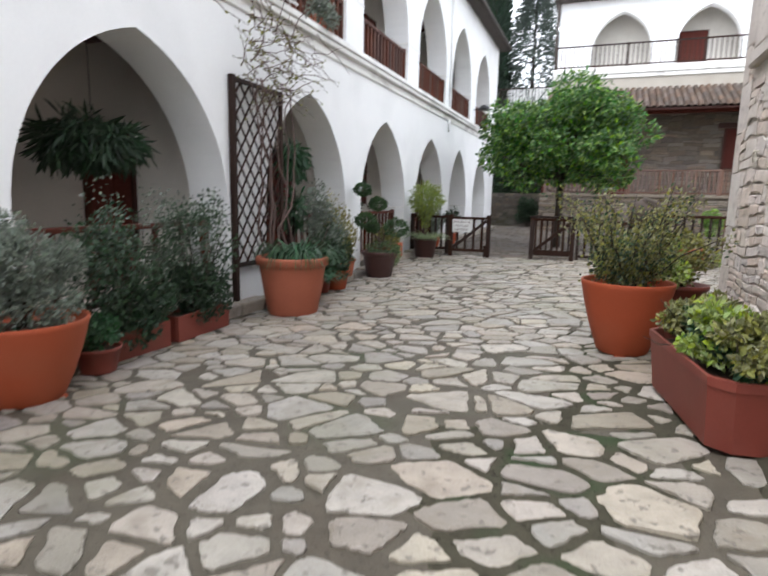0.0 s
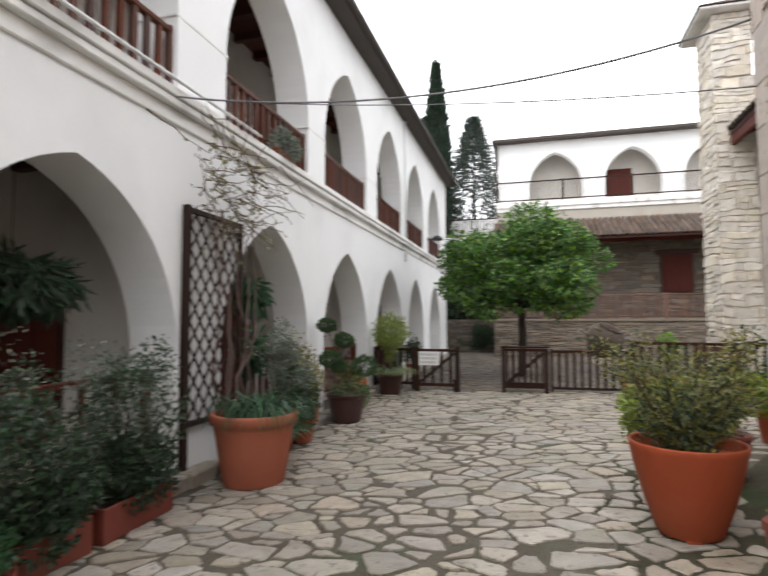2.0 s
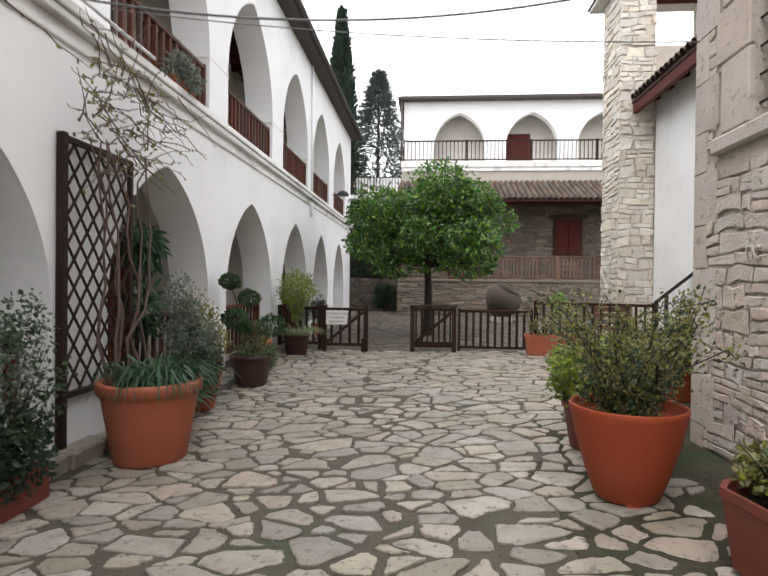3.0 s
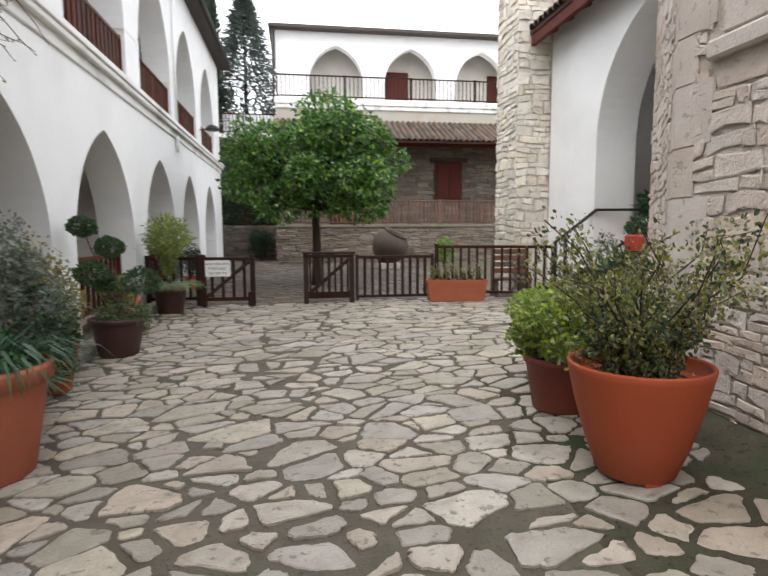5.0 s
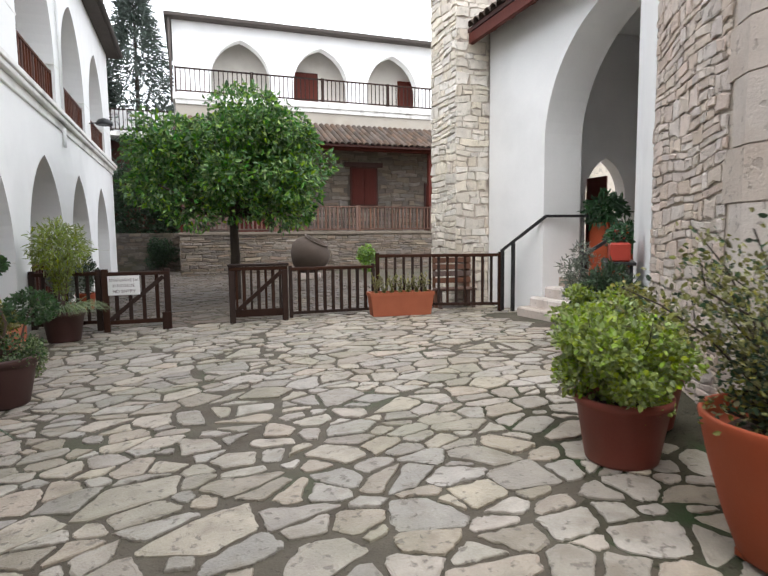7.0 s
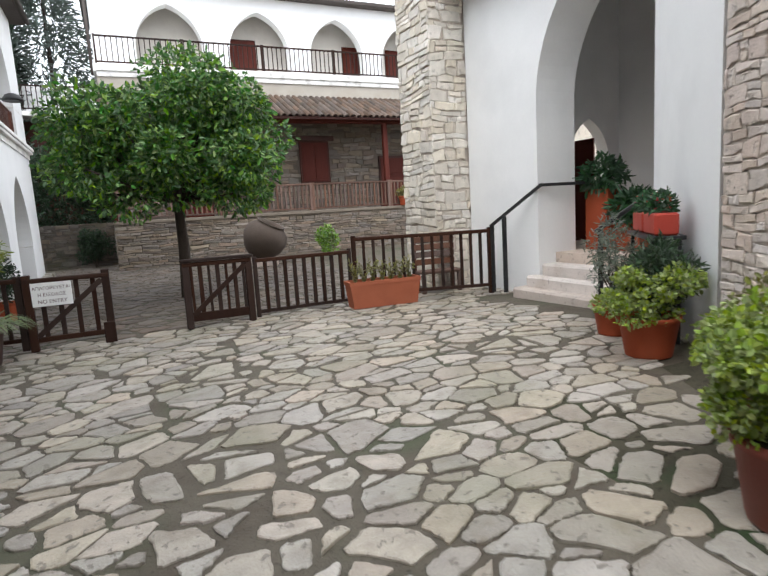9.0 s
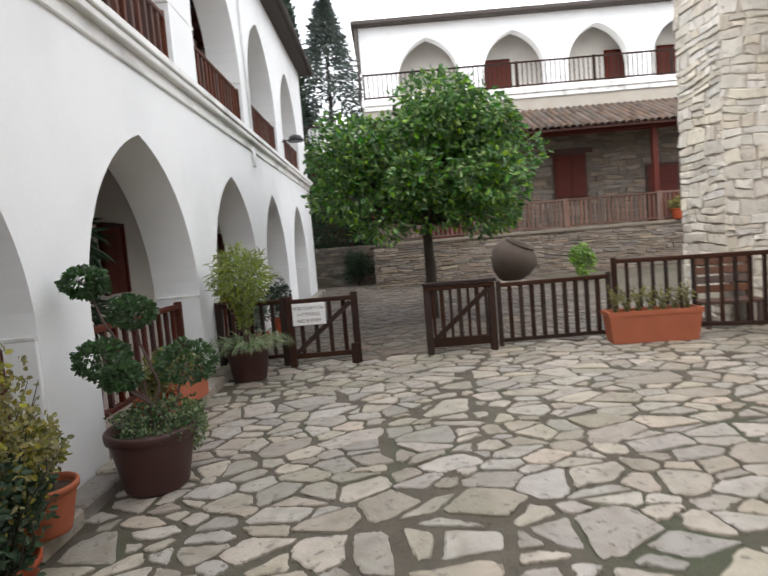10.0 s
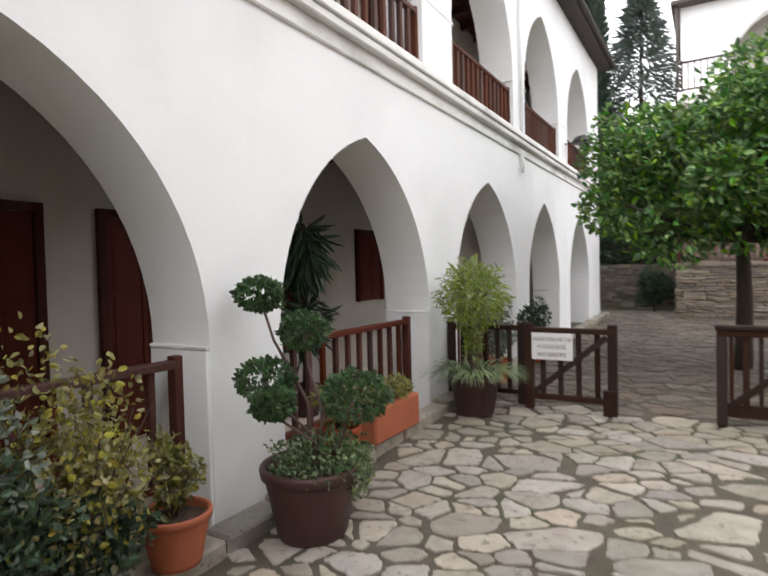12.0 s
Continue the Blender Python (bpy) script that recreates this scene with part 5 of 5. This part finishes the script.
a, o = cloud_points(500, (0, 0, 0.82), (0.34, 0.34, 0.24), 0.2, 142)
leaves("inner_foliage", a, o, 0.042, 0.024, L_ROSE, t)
t = thing("potted_plant", "dark red pot with bright yellow-green leaves", "potted plant", (0.42, 6.42, gz(0.4, 6.4) + 0.001))
pot(t, "plain", 0.30, 0.42, REDPOT)
bushy(t, (-0.02, 0.08, 0.68), (0.54, 0.54, 0.40), 7500, (0.040, 0.032), L_LIME, 145, 10, base=(0, 0, 0.38))
t = thing("potted_plant", "dark red pot with olive-green shrub at the apse wall", "potted plant", (0.92, 6.75, gz(0.9, 6.7) + 0.03))
pot(t, "plain", 0.27, 0.40, REDPOT)
bushy(t, (0, 0, 0.72), (0.38, 0.38, 0.40), 1500, (0.05, 0.03), L_OLIVE, 146, 10)
t = thing("potted_plant", "terracotta pot with a tall dark green shrub", "potted plant", (2.12, 8.62, gz(1.9, 8.6) + 0.001))
pot(t, "plain", 0.28, 0.38, TERRA)
bushy(t, (0.12, 0.05, 0.74), (0.42, 0.42, 0.42), 2600, (0.09, 0.022), L_ROSE, 147, 14, base=(0, 0, 0.35))
bushy(t, (-0.1, -0.1, 0.62), (0.50, 0.50, 0.3), 3000, (0.045, 0.035), L_LIME, 148, 8, name="lower_foliage", base=(0, 0, 0.35))
t = thing("potted_plant", "terracotta pot with grey upright stems by the steps", "potted plant", (2.55, 9.40, gz(2.4, 9.3) + 0.001))
pot(t, "plain", 0.24, 0.34, TERRA)
bushy(t, (0, 0, 0.85), (0.40, 0.40, 0.58), 1500, (0.07, 0.016), L_GREY, 149, 16, base=(0, 0, 0.3))

# long trough close to the first steps of the walk
t = thing("planter_box", "long dark terracotta trough of bushy yellow-green plants", "planter", (0.76, 3.78, gz(0.7, 3.7) + 0.02), 100)
ln, wd, h = 1.30, 0.52, 0.40
vs = []
for z, q_ in ((0, 0.84), (h - 0.05, 0.97), (h - 0.05, 1.0), (h, 1.0), (h, 0.92), (h - 0.10, 0.90)):
    a, b, c = ln / 2 * (q_ + (1 - q_) * 0.5), wd / 2 * q_, 0.10
    vs += [(-a + c, -b, z), (a - c, -b, z), (a, -b + c, z), (a, b - c, z), (a - c, b, z), (-a + c, b, z), (-a, b - c, z), (-a, -b + c, z)]
fs = [(8 * i + k, 8 * i + (k + 1) % 8, 8 * i + 8 + (k + 1) % 8, 8 * i + 8 + k) for i in range(5) for k in range(8)] + [tuple(range(7, -1, -1))]
raw("trough", vs, fs, REDPOT, t)
raw("soil", [(v[0], v[1], v[2] + 0.02) for v in vs[40:]], [tuple(range(8))], SOIL, t)
for i, x in enumerate((-0.42, -0.05, 0.38)):
    bushy(t, (x, 0, 0.52), (0.34, 0.33, 0.22), 1900, (0.046, 0.027), (L_OLIVE, L_LIME, L_OLIVE)[i], 151 + i, 8, base=(x, 0, 0.32), name="foliage")
bushy(t, (0.0, 0, 0.46), (0.62, 0.30, 0.18), 2200, (0.055, 0.03), L_STRAP, 157, 4, base=(0, 0, 0.3), name="lower_foliage")

# trough at the fence
t = thing("planter_box", "pale terracotta trough with thin dry stalks", "planter", (1.60, 13.36, gz(1.6, 13.3) + 0.001), -6)
vs = []
for z, q_ in ((0, 0.82), (0.38, 0.97), (0.38, 1.02), (0.44, 1.02), (0.44, 0.94), (0.36, 0.92)):
    a, b = 0.61 * (q_ + (1 - q_) * 0.5), 0.19 * q_
    vs += [(-a, -b, z), (a, -b, z), (a, b, z), (-a, b, z)]
fs = [(4 * i + k, 4 * i + (k + 1) % 4, 4 * i + 4 + (k + 1) % 4, 4 * i + 4 + k) for i in range(5) for k in range(4)] + [(3, 2, 1, 0)]
raw("trough", vs, fs, PALEPOT, t, "pale terracotta trough")
raw("soil", [(v[0], v[1], v[2] + 0.02) for v in vs[20:]], [(0, 1, 2, 3)], SOIL, t)
for i in range(7):
    pts, dirs = branches(t, TWIG, 6, (-0.48 + 0.16 * i, 0, 0.36), 0.14, 0.46, 0.005, 160 + i, name="stalk")
    leaves("foliage", np.repeat(pts, 2, 0), np.repeat(dirs, 2, 0), 0.05, 0.02, L_OLIVE, t)

# red boxes on a black stand before the porch
t = thing("plant_stand", "black stand carrying red planter boxes of small plants", "stand", (2.90, 9.20, 0.0), -40.3)
for y in (-0.55, 0.55):
    for x in (-0.12, 0.12):
        part("leg", boxed((x - 0.02, y - 0.02, gz(3, 9)), (x + 0.02, y + 0.02, 1.14), 0.004), IRON, t)
part("shelf", boxed((-0.17, -0.62, 1.14), (0.17, 0.62, 1.18), 0.006), IRON, t)
part("back_panel", boxed((0.10, -0.60, 0.2), (0.12, 0.60, 1.10), 0.004), IRON, t)
for y in (-0.32, 0.32):
    b = thing("planter_box", "red plastic window box with small plants", "planter", (2.90 + 0.646 * y, 9.20 + 0.763 * y, 1.181), -40.3)
    part("box", boxed((-0.11, -0.28, 0), (0.11, 0.28, 0.22), 0.02), material("bright_red_plastic", (0.42, 0.05, 0.03), 0.5, vary=0.15, bump=0.1), b)
    a, o = cloud_points(420, (0, 0, 0.30), (0.12, 0.28, 0.13), 0.2, int(170 + 10 * y))
    leaves("foliage", a, o, 0.06, 0.035, L_STRAP, b)
    a, o = cloud_points(40, (0, 0, 0.33), (0.11, 0.26, 0.11), 0.5, int(180 + 10 * y))
    leaves("flowers", a, o, 0.035, 0.03, FLOWER, b)
for y, s in ((11.95, 1.0), (11.3, 0.45)):
    b = thing("potted_plant", "leafy plant in an orange-red box in the porch arch", "potted plant", (5.1, y, 0.72))
    part("box", boxed((-0.16, -0.24, 0), (0.16, 0.24, 1.0 * s), 0.015), TERRA, b)
    a, o = cloud_points(500, (0, 0, 1.0 * s + 0.22), (0.32, 0.36, 0.30), 0.2, int(y * 10))
    leaves("foliage", a, o, 0.16, 0.06, L_STRAP, b, droop=0.3)

# ---- beyond the gate ----
t = thing("clay_jar", "large old clay jar tilted on a stone block", "jar", (1.58, 21.7, gz(1.5, 21.7)))
part("base", boxed((-0.35, -0.3, -0.02), (0.35, 0.3, 0.22), 0.04), RUBBLE, t)
jb = lathe([(0.06, -0.56), (0.20, -0.52), (0.42, -0.36), (0.60, -0.08), (0.66, 0.18), (0.60, 0.42), (0.44, 0.56), (0.40, 0.60), (0.44, 0.64), (0.38, 0.64), (0.34, 0.56), (0.30, 0.30)], 32)
bmesh.ops.transform(jb, matrix=pose(0, 0, 0.70, 14, 24, 0), verts=jb.verts)
part("body", jb, JAR, t)
t = thing("garden_shrub", "small bright green shrub at the podium wall", "shrub", (3.75, 21.9, gz(3, 21.9)))
bushy(t, (0, 0, 0.62), (0.42, 0.42, 0.5), 1500, (0.09, 0.045), L_YOUNG, 181, 8)
t = thing("garden_shrub", "dark green shrub in the passage niche", "shrub", (-3.2, 27.5, gz(-3, 27.5)))
bushy(t, (0, 0, 0.72), (0.6, 0.35, 0.78), 2400, (0.10, 0.05), L_DARK, 183, 8)
t = thing("hedge", "dark shrubs behind the passage wall", "hedge", (-4.6, 30.2, gz(-4, 30)), kind="stuff")
a, o = cloud_points(14000, (0, 0, 2.3), (3.4, 1.2, 2.4), 0.3, 185)
leaves("foliage", a, o, 0.17, 0.08, L_DARK, t)
t = thing("potted_plant", "terracotta pot with a golden plant on the podium", "potted plant", (8.15, 24.95, 1.74))
pot(t, "rimmed", 0.24, 0.36, TERRA)
bushy(t, (0, 0, 0.55), (0.3, 0.3, 0.3), 500, (0.09, 0.05), L_GOLD, 187, 6)


# overhead cables
def cable(a, b, sag, r=0.011):
    a, b = Vector(a), Vector(b)
    t = thing("overhead_cable", "thin grey cable slung across the courtyard", "cable", a, 0, "overhead cables")
    part("wire", tube(bmesh.new(), [(b - a) * (i / 24) - Vector((0, 0, 4 * sag * (i / 24) * (1 - i / 24))) for i in range(25)], r, r, 5), CABLE, t)


cable((WX + 0.16, 5.8, 4.0), (1.34, 6.55, 4.42), 0.34)
cable((WX + 0.16, 6.75, 4.33), (1.17, 6.2, 3.62), 0.10, 0.006)
con = thing("wall_conduit", "white conduit along the cornice", "pipe", (WX + 0.2, 0, 4.16))
part("pipe", tube(bmesh.new(), [(0, -8, 0), (0, 7.6, 0)], 0.02, 0.02, 6), PIPE, con)

# ---- stonework and paving ----
inside = lambda u, v: 4.0 - 2.6 - 0.45 < u < 5.93 - 2.6 and 2.45 < v < 5.75
stones(apse, PA, 0.0, 3.50, 0.02, 6.6, (0.06, 0.19), (0.09, 0.46), 0.011, RUBBLE, 201, 260, skip=inside)
stones(apse, PB, 0.26, 2.0, 0.02, 6.6, (0.05, 0.17), (0.08, 0.34), 0.016, RUBBLE, 202, 40)
stones(tower, lambda u, v, d: (3.19 - d, u, v), 14.15, 15.4, -0.1, 8.4, (0.09, 0.26), (0.20, 0.60), 0.034, TOWERSTONE, 203, 150)
stones(tower, lambda u, v, d: (u, 14.18 - d, v), 3.15, 3.95, -0.1, 8.4, (0.09, 0.26), (0.18, 0.48), 0.034, TOWERSTONE, 204, 150)
stones(podium, Py, -2.42, 12, -0.02, 1.62, (0.06, 0.15), (0.20, 0.65), 0.04, PODIUMSTONE, 205, 0)
stones(podium, lambda u, v, d: (-2.40 - d, u, v), 25.0, 28.0, -0.02, 1.62, (0.06, 0.15), (0.20, 0.6), 0.04, PODIUMSTONE, 206, 0)
stones(backw, Pb, -2.4, 12, 1.74, 5.9, (0.13, 0.24), (0.30, 0.75), 0.03, PODIUMSTONE, 207, 0, skip=lambda u, v: (4.6 < u < 6.0 and 2.85 < v < 4.6) or (v < 3.95 and (-0.2 < u < 1.1 or 8.2 < u < 9.5)))
stones(pw, lambda u, v, d: (u, 28.0 - d, v), -6.0, -2.42, 0.1, 1.75, (0.07, 0.17), (0.20, 0.6), 0.04, DARKSTONE, 208, 0)


def clip(poly, p, n):
    """The part of a polygon on the side of the line through p away from n."""
    out = []
    for a, b in zip(poly, poly[1:] + poly[:1]):
        da, db = (a[0] - p[0]) * n[0] + (a[1] - p[1]) * n[1], (b[0] - p[0]) * n[0] + (b[1] - p[1]) * n[1]
        if da <= 0:
            out.append(a)
        if (da < 0 < db) or (db < 0 < da):
            s = da / (da - db)
            out.append((a[0] + s * (b[0] - a[0]), a[1] + s * (b[1] - a[1])))
    return out


def paving():
    """Crazy paving: irregular flags with wide sunken joints."""
    r = np.random.default_rng(99)
    sx, sy = 0.275, 0.190
    big = {}
    cells = {}
    for j in range(-40, 148):
        for i in range(-17, 18):
            if r.random() < 0.20:
                continue
            off = 0.5 * (j % 2)
            cells[i, j] = ((i + off + r.uniform(-0.46, 0.46)) * sx, (j + r.uniform(-0.40, 0.40)) * sy)
            big[i, j] = r.normal(0, 0.13)
    made = []
    for (i, j), c in cells.items():
        x, y = c
        if not -4.28 < x < 4.4 or y < -7.5 or y > 27.5:
            continue
        if (y < 8.6 and x > 0.86 + 0.56 * max(0, y - 6.4)) or (y < 6.0 and x > 0.80) or (8.2 < y < 14.2 and x > 3.9) or (9.5 < y < 12.8 and x > 3.05) or (y > 14.1 and x > 3.0) or (y > 24.8 and x > -2.5):
            continue
        poly = [(x - 0.36, y - 0.3), (x + 0.36, y - 0.3), (x + 0.36, y + 0.3), (x - 0.36, y + 0.3)]
        # joints widen where the mortar was laid thick
        gap = 0.005 + 0.015 * r.random() ** 1.5 + 0.018 * max(0, math.sin(1.7 * x + 0.9 * y) * math.sin(1.1 * y - 0.6 * x + 1)) + 0.007 * min(max(5 - y, 0), 1.5)
        for di in range(-3, 4):
            for dj in range(-3, 4):
                o = cells.get((i + di, j + dj))
                if o is None or (di == 0 and dj == 0):
                    continue
                # anisotropic bisector keeps the flags longer across the court
                dx, dy = (o[0] - x), (o[1] - y)
                n = (dx / sx ** 1.2, dy / sy ** 1.2)
                q = math.hypot(*n)
                n = (n[0] / q, n[1] / q)
                w = min(max(0.5 + big[i, j] - big[i + di, j + dj], 0.25), 0.75)
                m = (x + w * dx - n[0] * gap, y + w * dy - n[1] * gap)
                poly = clip(poly, m, n)
                if len(poly) < 3:
                    break
            if len(poly) < 3:
                break
        if len(poly) < 3:
            continue
        area = 0.5 * abs(sum(a[0] * b[1] - b[0] * a[1] for a, b in zip(poly, poly[1:] + poly[:1])))
        if area < 0.006:
            continue
        # knock the corners off, roughen the outline
        soft = []
        for a, b in zip(poly, poly[1:] + poly[:1]):
            if math.hypot(a[0] - b[0], a[1] - b[1]) < 0.02:
                soft.append(((a[0] + b[0]) / 2, (a[1] + b[1]) / 2))
                continue
            el = math.hypot(b[0] - a[0], b[1] - a[1])
            tx, ty = (b[0] - a[0]) / el, (b[1] - a[1]) / el
            k = r.uniform(0.08, 0.24)
            bow = r.uniform(-0.006, 0.016)
            rough = min(0.0045, 0.04 * el)
            for f in [k, 1 - k] if el < 0.07 else [k, 0.36, 0.5, 0.64, 1 - k] if el < 0.2 else [k * 0.7, 0.22, 0.36, 0.5, 0.64, 0.78, 1 - k * 0.7]:
                w = r.normal(0, rough) - bow * (1 - (2 * f - 1) ** 2) * min(1, el / 0.2)
                soft.append((a[0] + f * el * tx + w * ty, a[1] + f * el * ty - w * tx))
        cx, cy = sum(p[0] for p in soft) / len(soft), sum(p[1] for p in soft) / len(soft)
        tilt = r.normal(0, 0.014, 2)
        up_ = r.uniform(-0.003, 0.008)
        top = lambda p: gz(*p) + up_ + (p[0] - cx) * tilt[0] + (p[1] - cy) * tilt[1]
        n = len(soft)
        inner = [(p[0] + (cx - p[0]) * q, p[1] + (cy - p[1]) * q) for p, q in zip(soft, r.uniform(0.05, 0.13, len(soft)))]
        vs = [(*p, gz(*p) - 0.03) for p in soft] + [(*p, top(p) - 0.005) for p in soft] + [(*p, top(p) + r.normal(0, 0.0015)) for p in inner]
        fs = [(k, (k + 1) % n, n + (k + 1) % n, n + k) for k in range(n)] + [(n + k, n + (k + 1) % n, 2 * n + (k + 1) % n, 2 * n + k) for k in range(n)] + [tuple(range(2 * n, 3 * n))]
        made.append((math.hypot(cx + 1.3, 0.8 * (cy - 5.5)), vs, fs, cy > 13.9))
    made.sort(key=lambda m: m[0])
    pave = thing("pavement", "irregular pale flagstones laid in damp brown mortar", "pavement", kind="structure")
    for _, vs, fs, _ in made[:300]:
        raw("flagstone", vs, fs, FLAG, pave)
    for beyond, mat in ((False, FLAG), (True, COBBLE)):
        bv, bf = [], []
        for _, vs, fs, far_ in made[300:]:
            if far_ == beyond:
                o = len(bv)
                bv += vs
                bf += [tuple(o + k for k in f) for f in fs]
        tagged(raw("flagstones", bv, bf, mat, pave), kind="stuff")


paving()
